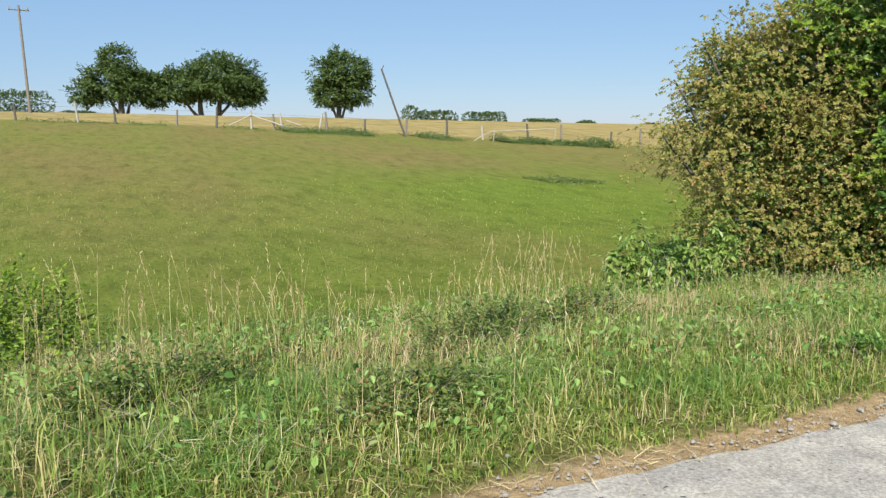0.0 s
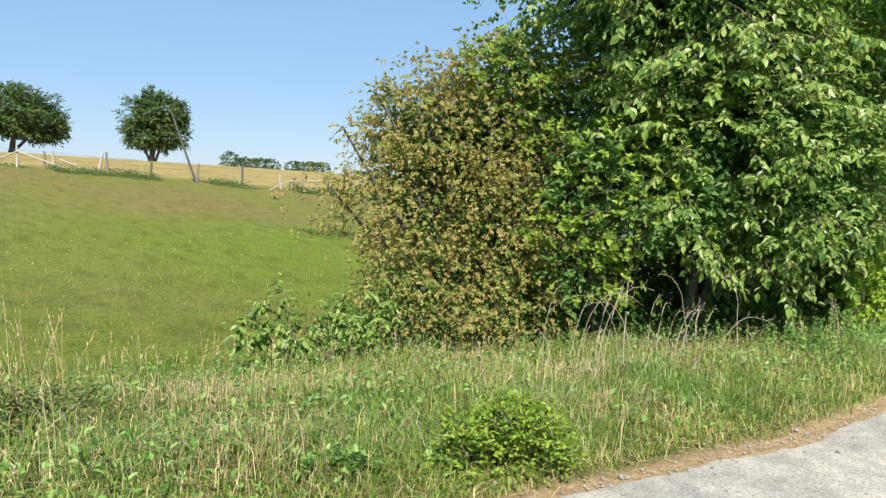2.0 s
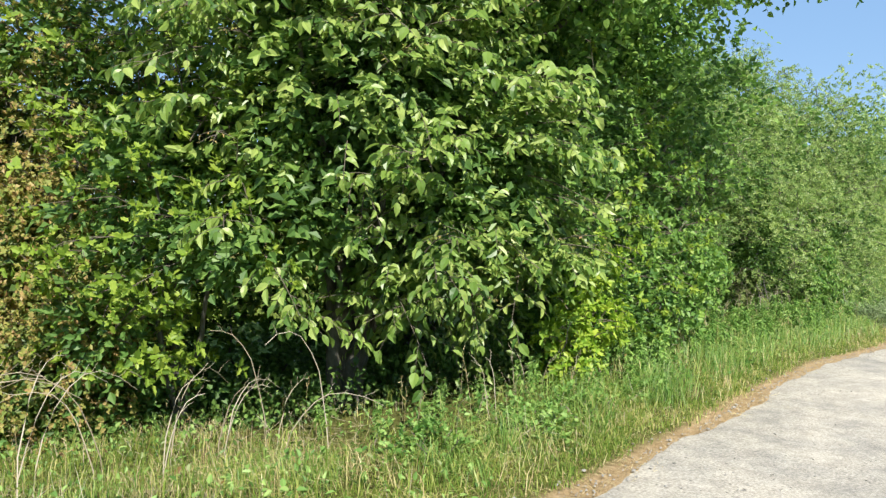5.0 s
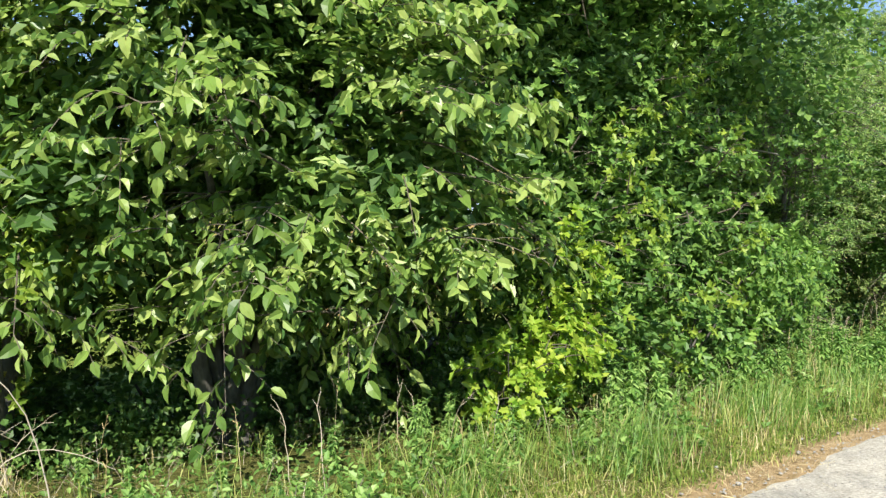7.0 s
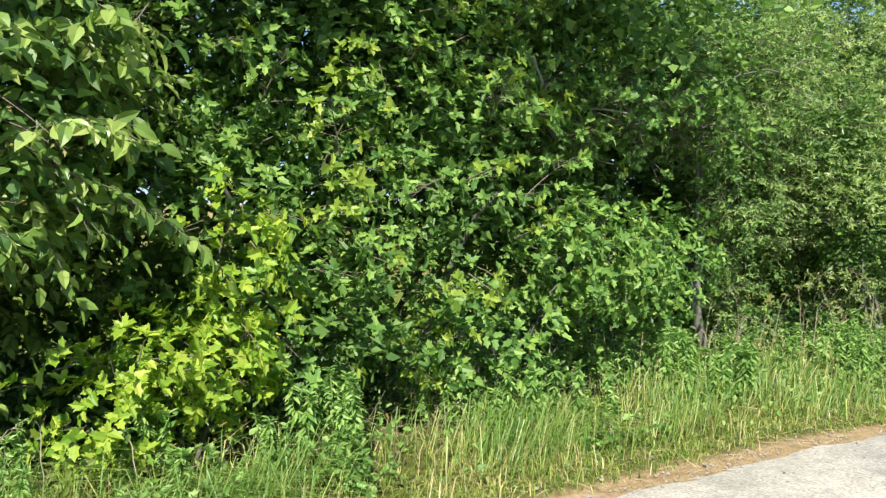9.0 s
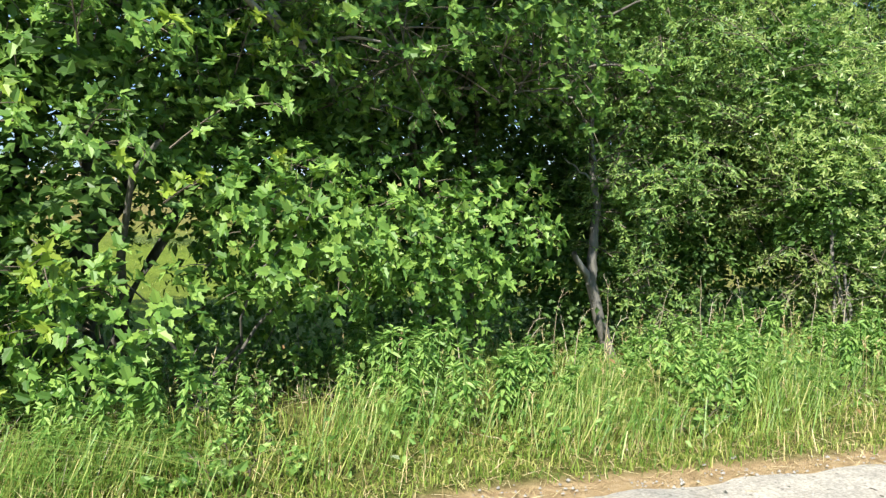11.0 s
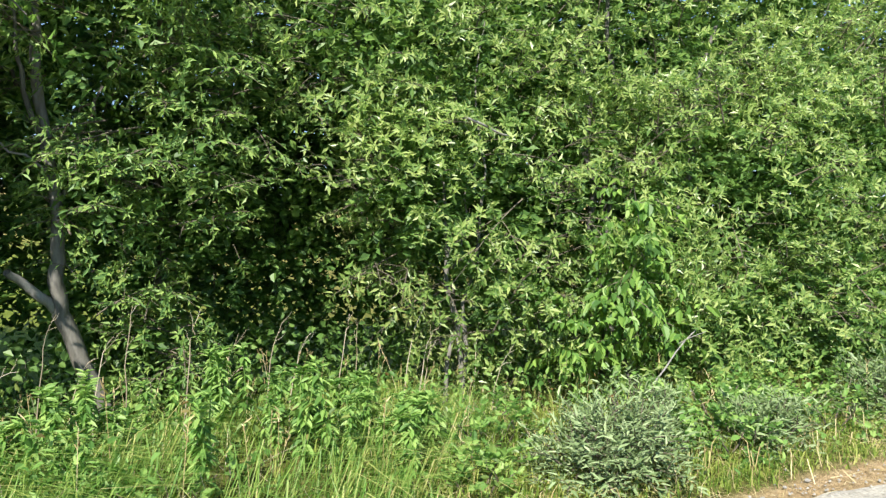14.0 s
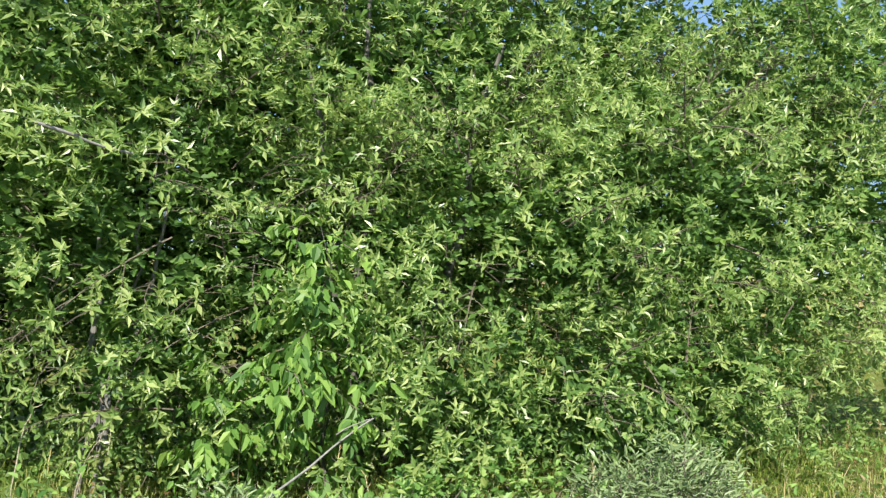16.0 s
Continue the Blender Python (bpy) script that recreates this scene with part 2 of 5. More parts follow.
HEDGE = leaf_material("far_hedge_leaf", [(0.0, (0.05, 0.085, 0.02)), (0.5, (0.09, 0.13, 0.03)), (1.0, (0.14, 0.175, 0.045))], 0.55, 0.2)
BARK = bark_material("grey_brown_bark", (0.045, 0.043, 0.037), (0.135, 0.128, 0.108))
PALE_BARK = bark_material("pale_dead_wood", (0.15, 0.145, 0.13), (0.30, 0.285, 0.26))
GREY_BARK = bark_material("smooth_grey_bark", (0.09, 0.085, 0.075), (0.20, 0.19, 0.17))
TWIG = bark_material("twig_bark", (0.06, 0.05, 0.038), (0.15, 0.125, 0.09), 60)
POST = bark_material("weathered_post", (0.11, 0.095, 0.08), (0.24, 0.215, 0.18))
WHITE = bark_material("bleached_rail", (0.25, 0.235, 0.20), (0.42, 0.395, 0.34))
STONE = bark_material("limestone_chip", (0.17, 0.16, 0.145), (0.34, 0.325, 0.30), 50)

# ---- terrain ----
SLOPE = -0.03
EDGE_X = (-80, 0, 4, 7, 10, 12, 14, 16, 17.5, 19, 20, 22, 24, 40, 90)
EDGE_Y = (2.2, 2.2, 2.3, 2.02, 2.12, 2.26, 2.45, 2.48, 2.36, 2.32, 2.40, 2.55, 2.75, 4.1, 8.0)
PROFILE_Y = (-1500, -400, -14, -8, -5, 0.0, 0.25, 0.9, 2.0, 3.6, 6.5, 12.5, 28, 45, 74, 140, 400, 1500)
PROFILE_Z = (-4.0, 0.6, 0.5, 0.25, 0.10, 0.10, 0.11, 0.17, 0.06, -0.20, -0.48, -0.40, 0.62, 1.80, 3.05, 3.35, 2.0, -8.0)


def lane_edge(x):
    return np.interp(x, EDGE_X, EDGE_Y)


def ground_z(x, y):
    x, y = np.asarray(x, float), np.asarray(y, float)
    v = y - lane_edge(x) * np.clip(1 - (y - 5) / 30, 0, 1) - 2.3 * np.clip((y - 5) / 30, 0, 1)
    near = np.clip(1 - (y - 12) / 40, 0, 1)
    lane = SLOPE * np.clip(x, -40, 60)
    far = -0.019 * np.clip(x, -150, 150)
    rough = 0.03 * np.sin(x * 1.9 + 0.7 * y) * np.sin(y * 2.3 - 0.4 * x) * np.clip(v - 0.2, 0, 1)
    return np.interp(v, PROFILE_Y, PROFILE_Z) + lane * near + far * (1 - near) + rough


def mesh_object(name, verts, faces, mat, smooth=False, parent=None, label=""):
    """One mesh from arrays; faces all have the same number of corners, or come as a list of such arrays."""
    faces = faces if isinstance(faces, list) else [faces]
    me = bpy.data.meshes.new(name)
    verts = np.ascontiguousarray(verts, dtype=np.float32).reshape(-1, 3)
    me.vertices.add(len(verts))
    me.vertices.foreach_set("co", verts.ravel())
    flat = np.concatenate([f.ravel() for f in faces]).astype(np.int32)
    size = np.concatenate([np.full(len(f), f.shape[1]) for f in faces]).astype(np.int32)
    me.loops.add(len(flat))
    me.loops.foreach_set("vertex_index", flat)
    me.polygons.add(len(size))
    me.polygons.foreach_set("loop_start", (np.cumsum(size) - size).astype(np.int32))
    me.update(calc_edges=True)
    me.polygons.foreach_set("use_smooth", np.full(len(size), smooth))
    me.materials.append(mat)
    me.update()
    ob = new(name, me)
    if parent is not None:
        ob.parent = parent
    if label:
        ob["label"] = label
    return ob


def thing(name, x, y, label, category, group="", z=None, kind=""):
    ob = new(name)
    ob.empty_display_size = 0.1
    ob.location = (x, y, float(ground_z(x, y)) if z is None else z)
    bpy.context.view_layer.update()
    return tagged(ob, label, category, group, kind)


def attach(ob, parent):
    """Puts a mesh built in world places under a thing without moving it."""
    ob.parent = parent
    ob.matrix_parent_inverse = Matrix.Translation(-Vector(parent.location)) if parent.type == "EMPTY" else Matrix()
    return ob


def grid_sheet(xs, ys, zfun):
    gx, gy = np.meshgrid(xs, ys)
    v = np.stack([gx, gy, zfun(gx, gy)], -1).reshape(-1, 3)
    i = np.arange(len(xs) * len(ys)).reshape(len(ys), len(xs))
    f = np.stack([i[:-1, :-1], i[:-1, 1:], i[1:, 1:], i[1:, :-1]], -1).reshape(-1, 4)
    return v, f


xs = np.concatenate([np.linspace(-1500, -60, 14), np.linspace(-50, -6, 16), np.arange(-5, 40, 0.25), np.linspace(41, 150, 40), np.linspace(170, 1500, 14)])
ys = np.concatenate([np.linspace(-1500, -14, 12), np.linspace(-12, -4, 9), np.arange(-3.6, 0.2, 0.3), np.array([1.0, 2.0]), np.arange(2.2, 9, 0.2), np.arange(9.2, 30, 0.8), np.arange(30, 90, 2.0), np.linspace(95, 400, 25), np.linspace(450, 1500, 8)])
v, f = grid_sheet(xs, ys, ground_z)
ground = mesh_object("ground", v, f, GROUND, True)
lane_dist = ground.data.attributes.new("lane_distance", "FLOAT", "POINT")
past_edge = v[:, 1] - lane_edge(v[:, 0])
lane_dist.data.foreach_set("value", np.maximum(past_edge, -4.9 - past_edge).astype(np.float32))      # from whichever edge of the lane is nearer
tagged(ground, "dry summer pasture rising to a ripe cornfield", "ground", kind="structure")


def road_edge(x):
    return lane_edge(x) + 0.035 * np.sin(x * 1.3) + 0.014 * np.sin(x * 4.1 + np.sin(x)) + 0.010 * np.sin(x * 9.7 + 2 * np.sin(x * 0.7)) + 0.008 * np.sin(x * 23.0)


rx_ = np.concatenate([np.linspace(-60, -6, 28), np.arange(-5, 40, 0.1), np.linspace(41, 90, 20)])
ry_ = np.array([0.0, 0.02, 0.3, 0.6, 0.85, 0.97, 1.0])
gx, gu = np.meshgrid(rx_, ry_)
gy = road_edge(gx) - 4.9 * (1 - gu)
gz = ground_z(gx, gy) + 0.012 - 0.03 * ((gu == 0) | (gu == 1)) + 0.005 * np.sin(gx * 2.1 + gy * 1.3) + 0.003 * np.sin(gx * 9 - gy * 6)
i = np.arange(gx.size).reshape(gx.shape)
f = np.stack([i[:-1, :-1], i[:-1, 1:], i[1:, 1:], i[1:, :-1]], -1).reshape(-1, 4)
tagged(mesh_object("road", np.stack([gx, gy, gz], -1).reshape(-1, 3), f, ROAD, True), "pale worn tarmac lane with loose grit", "road", kind="structure")

# ---- plant building ----
rng = np.random.default_rng(7)
PLAIN = (np.array([(0, 0, 0, 0), (0.3, 0.5, 0.22, -0.01), (0.72, 0.36, 0.14, -0.07), (1, 0, 0, -0.16), (0.72, -0.36, 0.14, -0.07), (0.3, -0.5, 0.22, -0.01)]),
         np.array([(0, 1, 2, 3), (0, 3, 4, 5)]))
LEAN = (np.array([(0, 0, 0, 0), (0.45, 0.5, 0.22, -0.03), (1, 0, 0, -0.14), (0.45, -0.5, 0.22, -0.03)]), np.array([(0, 1, 2), (0, 2, 3)]))
OVAL = (np.array([(0, 0, 0, 0), (0.14, 0.33, 0.13, 0), (0.42, 0.5, 0.2, -0.02), (0.74, 0.33, 0.14, -0.09), (1, 0, 0, -0.2), (0.74, -0.33, 0.14, -0.09), (0.42, -0.5, 0.2, -0.02), (0.14, -0.33, 0.13, 0), (0.45, 0, 0, -0.03)]),
        np.array([(0, 1, 2, 8), (8, 2, 3, 4), (0, 8, 6, 7), (8, 4, 5, 6)]))
LOBED = (np.array([(0, 0, 0, 0), (0.22, 0.5, 0.14, 0), (0.42, 0.35, 0.08, -0.02), (0.72, 0.44, 0.10, -0.08), (0.72, 0.25, 0.03, -0.07), (1, 0, 0, -0.15),
                   (0.72, -0.25, 0.03, -0.07), (0.72, -0.44, 0.10, -0.08), (0.42, -0.35, 0.08, -0.02), (0.22, -0.5, 0.14, 0)]),
         np.array([(0, 1, 2, 3, 4, 5), (0, 5, 6, 7, 8, 9)]))
STRAP = (np.array([(0, 0.5, 0, 0), (0.5, 0.5, 0.1, 0.02), (1, 0.2, 0, 0), (1, -0.2, 0, 0), (0.5, -0.5, 0.1, 0.02), (0, -0.5, 0, 0)]), np.array([(0, 1, 4, 5), (1, 2, 3, 4)]))


def unit(v):
    return v / np.maximum(np.linalg.norm(v, axis=-1, keepdims=True), 1e-6)


def leaf_frames(d, nrm):
    d = unit(d)
    side = unit(np.cross(nrm, d))
    return d, side, np.cross(d, side)


def leaf_mesh(p, d, nrm, length, width, shape=PLAIN):
    t, faces = shape
    d, side, up = leaf_frames(d, nrm)
    n = len(p)
    length, width = np.broadcast_to(length, n), np.broadcast_to(width, n)
    v = (p[:, None] + d[:, None] * (length[:, None] * t[None, :, 0])[..., None]
         + side[:, None] * (width[:, None] * t[None, :, 1])[..., None] + up[:, None] * (width[:, None] * t[None, :, 2] + length[:, None] * t[None, :, 3])[..., None])
    f = faces[None] + (np.arange(n) * len(t))[:, None, None]
    return v.reshape(-1, 3), f.reshape(-1, faces.shape[1])


def tubes(lines, r0, r1, sides=3):
    """lines: (m, k, 3). Tapered tubes along them."""
    m, k, _ = lines.shape
    tang = unit(np.gradient(lines, axis=1))
    ref = np.where(np.abs(tang[..., 2:]) > 0.9, np.array([1.0, 0, 0]), np.array([0, 0, 1.0]))
    a = unit(np.cross(tang, ref))
    b = np.cross(tang, a)
    r = (np.broadcast_to(r0, m)[:, None] * (1 - np.linspace(0, 1, k)) + np.broadcast_to(r1, m)[:, None] * np.linspace(0, 1, k))
    th = np.arange(sides) / sides * 2 * np.pi
    v = lines[:, :, None] + r[:, :, None, None] * (a[:, :, None] * np.cos(th)[None, None, :, None] + b[:, :, None] * np.sin(th)[None, None, :, None])
    i = np.arange(m * k * sides).reshape(m, k, sides)
    j = np.roll(i, -1, axis=2)
    f = np.stack([i[:, :-1], j[:, :-1], j[:, 1:], i[:, 1:]], -1).reshape(-1, 4)
    return v.reshape(-1, 3), f


def sprays(base, d, twig, n, size, droop=0.3, flat=0.5, hang=0.0, rosette=False):
    """Leafy twigs: from each base a twig along d with n leaves set alternately. Returns leaf places, ways, normals and the twig lines."""
    m = len(base)
    d = unit(d)
    twig = np.broadcast_to(twig, m)
    side = unit(np.cross(d, np.array([0, 0, 1.0])) + 1e-4)
    u = (np.arange(n) + 0.6) / n
    down = np.array([0, 0, -1.0])
    pos = base[:, None] + d[:, None] * (twig[:, None] * u)[..., None] + down * (droop * twig[:, None] * u ** 2)[..., None]
    sgn = np.where(np.arange(n) % 2 == 0, 1.0, -1.0)
    sgn[-1] *= 0.1
    way = d[:, None] * 0.6 + side[:, None] * sgn[None, :, None] * 0.8 + down * hang + rng.normal(0, 0.28, (m, n, 3))
    nrm = np.array([0, 0, 1.0]) * flat + d[:, None] * (1 - flat) * 0.7 + rng.normal(0, 0.33, (m, n, 3))
    if rosette:
        turn = np.arange(n) * 2.4
        third = np.cross(d, side)
        way = d[:, None] * 0.55 + (side[:, None] * np.cos(turn)[None, :, None] + third[:, None] * np.sin(turn)[None, :, None]) * 0.85 + down * hang + rng.normal(0, 0.2, (m, n, 3))
        nrm = d[:, None] * 0.8 + np.array([0, 0, 0.5]) + rng.normal(0, 0.22, (m, n, 3))
        pos = base[:, None] + d[:, None] * (twig[:, None] * (0.55 + 0.45 * u))[..., None] + down * (droop * twig[:, None] * u ** 2)[..., None]
    w = np.linspace(0, 1, 4)
    line = base[:, None] + d[:, None] * (twig[:, None] * w)[..., None] + down * (droop * twig[:, None] * w ** 2)[..., None]
    return pos.reshape(-1, 3), way.reshape(-1, 3), nrm.reshape(-1, 3), line


def clearing(p):
    """Gaps low in the hedge through which the sunlit pasture shows."""
    x, y, z = p[:, 0], p[:, 1], p[:, 2]
    slot = (np.abs(x - 14.62 + 0.12 * (y - 4)) < 0.30 + 0.04 * (y - 4)) & (y > 3.5) & (z < 0.95 + 0.15 * np.sin(x * 11))
    peep = (x > 15.6) & (x < 18.1) & (y > 4.9) & (z < 1.05) & (np.sin(x * 7.3 + 1) * np.sin(z * 8.1 + 0.6 * x) > 0.36)
    return (slot | peep) & (rng.random(len(p)) < 0.9)


def crown_points(blobs, n, inner=0.5, gap=0.0, freq=1.6, ragged=0.14, low=None, bunch=None):
    """Places and outward ways inside a union of uneven ellipsoids, thickest near their skin, thinned where a slow pattern is low."""
    if bunch:
        per, wide, thick = bunch
        c, d = crown_points(blobs, max(1, n // per), inner, gap, freq, ragged, low)
        k = rng.integers(0, len(c), n)
        off = rng.normal(0, 1, (n, 3)) * np.array([wide, wide, thick])
        off[:, 2] -= 0.35 * np.einsum("ij,ij->i", off[:, :2], d[k][:, :2])
        p = c[k] + off
        p[:, 2] = np.maximum(p[:, 2], ground_z(p[:, 0], p[:, 1]) + (0.08 if low is None else low * 0.7))
        shut = clearing(p)
        p[shut] = c[k][shut]
        return p, unit(d[k] * 0.8 + unit(off) * 0.5)
    bl = np.array(blobs, float)
    area = (bl[:, 3] * bl[:, 4] + bl[:, 4] * bl[:, 5] + bl[:, 3] * bl[:, 5])
    out_p, out_d = [], []
    have = 0
    while have < n:
        k = rng.choice(len(bl), n, p=area / area.sum())
        u = unit(rng.normal(size=(n, 3)))
        r = inner + (1 - inner) * rng.random(n) ** 0.6
        lump = 1 + ragged * (np.sin(u[:, 0] * 5 + k * 1.7) * np.sin(u[:, 1] * 6 + k) + np.sin(u[:, 2] * 9 + u[:, 0] * 4 + k * 2.1) * 0.7)
        p = bl[k, :3] + u * bl[k, 3:] * (r * lump)[:, None]
        keep = np.ones(n, bool)
        for b in bl:
            q = np.linalg.norm((p - b[:3]) / b[3:], axis=1)
            keep &= (q > inner * 0.92) | (rng.random(n) < 0.10)
        if gap > 0:
            s = (np.sin(p[:, 0] * freq * 2.1 + p[:, 2] * freq) + np.sin(p[:, 1] * freq * 1.7 - p[:, 0] * freq * 0.9 + 1.3) + np.sin(p[:, 2] * freq * 2.6 + p[:, 1] * freq + 0.5)) / 3
            keep &= s > (gap - 1) * 0.55 + rng.normal(0, 0.18, n)
        g = ground_z(p[:, 0], p[:, 1])
        keep &= (p[:, 2] > g + (0.08 if low is None else low)) & ~clearing(p)
        out_p.append(p[keep])
        out_d.append(unit(u[keep] / bl[k[keep], 3:]))
        have += keep.sum()
    return np.concatenate(out_p)[:n], np.concatenate(out_d)[:n]


def foliage(parent, name, blobs, n, per, twig, size, ratio, mat, shape=PLAIN, inner=0.5, gap=0.4, freq=1.6, lift=0.1, droop=0.3, flat=0.5, hang=0.0,
            spread=0.5, ragged=0.14, low=None, twigs=3, label="", core=0, core_mat=None, bunch=None, rosette=False):
    p, d = crown_points(blobs, n, inner, gap, freq, ragged, low, bunch)
    d = d + rng.normal(0, spread, d.shape) + np.array([0, 0, lift])
    tw = twig * rng.uniform(0.6, 1.3, n)
    lp, lw, ln, line = sprays(p, d, tw, per, size, droop, flat, hang, rosette)
    s = size * rng.uniform(0.55, 1.2, len(lp))
    v, f = leaf_mesh(lp, lw, ln, s, s * ratio * rng.uniform(0.8, 1.15, len(lp)), shape)
    ob = attach(mesh_object(name, v, f, mat, False, None, label), parent)
    tagged(ob, kind="stuff")
    if twigs:
        v, f = tubes(line[::twigs][:, :3], 0.0035, 0.0015)
        tagged(attach(mesh_object("twig_growth", v, f, TWIG), parent), kind="stuff")
    # larger leaves in a darker colour stand in for the crown's inner shade
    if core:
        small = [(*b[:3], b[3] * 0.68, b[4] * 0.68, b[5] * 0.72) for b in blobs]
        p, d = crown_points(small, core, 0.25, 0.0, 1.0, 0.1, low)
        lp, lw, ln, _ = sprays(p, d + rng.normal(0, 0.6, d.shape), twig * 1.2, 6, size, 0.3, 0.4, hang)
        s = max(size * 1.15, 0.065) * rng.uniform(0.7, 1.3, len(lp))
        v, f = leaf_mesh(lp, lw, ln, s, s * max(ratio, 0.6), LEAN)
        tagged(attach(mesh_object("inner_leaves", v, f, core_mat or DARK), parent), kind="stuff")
    return ob


def boughs(parent, name, blobs, count, length, side_twigs, per, size, ratio, mat, shape=PLAIN, lift=0.1, hang=0.0, flat=0.4, droop=0.25, gap=0.3, freq=2.0, low=None,
           rosette=False, spread=0.3, level=0.45, outset=0.35, ragged=0.16, thick=0.006, wood=None):
    """Boughs that reach out of the crown in tiers: each a main twig with side twigs in one plane, and leaves along these."""
    p, d = crown_points(blobs, count, 0.85, gap, freq, ragged, low)
    up = np.array([0, 0, 1.0])
    d = unit(d * np.array([1, 1, level]) + rng.normal(0, spread, d.shape) + up * lift)
    ln = length * rng.uniform(0.55, 1.35, count)
    start = p - d * (ln * (1 - outset))[:, None]
    w = np.linspace(0, 1, 7)
    main = start[:, None] + d[:, None] * (ln[:, None] * w)[..., None] - up * (droop * ln[:, None] * w ** 2)[..., None]
    v, f = tubes(main, thick, thick * 0.3, 4)
    tagged(attach(mesh_object("bough_wood", v, f, wood or TWIG), parent), kind="stuff")
    u = 0.15 + 0.85 * (np.arange(side_twigs) + 0.8) / side_twigs
    base = start[:, None] + d[:, None] * (ln[:, None] * u)[..., None] - up * (droop * ln[:, None] * u ** 2)[..., None]
    side = unit(np.cross(d, up) + 1e-4)
    sgn = np.where(np.arange(side_twigs) % 2 == 0, 1.0, -1.0)
    sgn[-1] = 0.0
    way = d[:, None] * 0.6 + side[:, None] * (sgn * 0.8)[None, :, None] + rng.normal(0, 0.16, (count, side_twigs, 3)) - up * 0.12
    tw = (ln[:, None] * 0.42 * (1.2 - 0.65 * u)).ravel()
    lp, lw, lnm, line = sprays(base.reshape(-1, 3), way.reshape(-1, 3), tw, per, size, droop, flat, hang, rosette)
    s = size * rng.uniform(0.6, 1.2, len(lp))
    v, f = leaf_mesh(lp, lw, lnm, s, s * ratio * rng.uniform(0.8, 1.15, len(lp)), shape)
    tagged(attach(mesh_object(name, v, f, mat), parent), kind="stuff")
    v, f = tubes(line, 0.003, 0.0012)
    tagged(attach(mesh_object("twig_growth", v, f, wood or TWIG), parent), kind="stuff")


def wander(a, b, k, amount, seed):
    r = np.random.default_rng(seed)
    a, b = np.array(a, float), np.array(b, float)
    t = np.linspace(0, 1, k)[:, None]
    off = np.cumsum(r.normal(0, amount, (k, 3)), axis=0)
    off -= t * off[-1] + (1 - t) * off[0]
    return a + (b - a) * t + off


def limb(parent, name, a, b, r0, r1, bend=0.03, seed=0, mat=None, k=9, sides=8):
    v, f = tubes(wander(a, b, k, bend, seed)[None], r0, r1, sides)
    return attach(mesh_object(name, v, f, mat or BARK, True), parent)


def grow_limbs(parent, x, y, tips, r0, seed, mat=None, bend=0.05):
    """A short trunk that splits into a limb for each tip."""
    g = float(ground_z(x, y))
    for n, (tx, ty, tz) in enumerate(tips):
        s = seed * 10 + n
        limb(parent, "trunk" if n == 0 else "limb", (x + 0.07 * math.cos(n * 2.4), y + 0.07 * math.sin(n * 2.4), g - 0.05), (tx, ty, tz), r0 * (1 if n == 0 else 0.65), r0 * 0.18, bend, s, mat)


def blades(p, h, w, lean, combed=None):
    n = len(p)
    a = rng.uniform(0, 2 * np.pi, n)
    if combed is not None:
        a = np.where(rng.random(n) < combed, rng.normal(0.1, 0.6, n), a)
    out = np.stack([np.cos(a), np.sin(a), np.zeros(n)], 1)
    twist = a + rng.normal(0, 0.5, n)
    sd = np.stack([-np.sin(twist), np.cos(twist), np.zeros(n)], 1)
    up = np.array([0, 0, 1.0])
    h, w, lean = h[:, None], w[:, None], np.clip(lean, 0, 1.5)[:, None]
    mid = p + up * h * (0.58 - 0.08 * lean) + out * h * lean * 0.22
    tip = p + up * h * (1 - 0.52 * lean) + out * h * lean * 0.85
    v = np.stack([p - sd * w / 2, p + sd * w / 2, mid - sd * w * 0.42, mid + sd * w * 0.42, tip], 1)
    first = (np.arange(n) * 5)[:, None]
    return v.reshape(-1, 3), [np.array([(0, 1, 3, 2)]) + first, np.array([(2, 3, 4)]) + first]


def scatter(n, x0, x1, y0, y1, keep=None):
    x, y = rng.uniform(x0, x1, n), rng.uniform(y0, y1, n)
    if keep is not None:
        m = keep(x, y) > rng.random(n)
        x, y = x[m], y[m]
    return np.stack([x, y, ground_z(x, y) - 0.005], 1)

# ---- far side of the pasture ----
def spot(bearing, dist):
    """A place on the ground that many metres from the lane's start, at a bearing clockwise from +y."""
    x, y = dist * math.sin(radians(bearing)), dist * math.cos(radians(bearing))
    return x, y, float(ground_z(x, y))


def oak(bearing, dist, blobs, trunks, n, label):
    x, y, z = spot(bearing, dist)
    right = Vector((math.cos(radians(bearing)), -math.sin(radians(bearing)), 0))
    away = Vector((math.sin(radians(bearing)), math.cos(radians(bearing)), 0))
    ob = thing("oak_tree", x, y, label, "tree", "oaks along the skyline")
    bl = []
    for r, a, h, sx, sz in blobs:
        c = Vector((x, y, z)) + right * r + away * a
        bl.append((c.x, c.y, c.z + h, sx, sx, sz))
    p, d = crown_points(bl, int(n * 1.9), 0.35, 0.42, 0.7, 0.26, 1.7)
    p[:, 2] += 0.6
    lp, lw, ln, _ = sprays(p, d + rng.normal(0, 0.5, d.shape), 0.9, 6, 0.5, 0.1, 0.6)
    s = rng.uniform(0.2, 0.42, len(lp))
    v, f = leaf_mesh(lp, lw, ln, s, s * 0.8, LEAN)
    tagged(attach(mesh_object("crown", v, f, OAK), ob), kind="stuff")
    for k, (r0, r1, h, thick) in enumerate(trunks):
        a, b = Vector((x, y, z - 0.3)) + right * r0, Vector((x, y, z + h)) + right * r1
        limb(ob, "trunk" if k == 0 else "limb", a, b, thick, thick * 0.35, 0.12, 70 + k + int(bearing))
    return ob


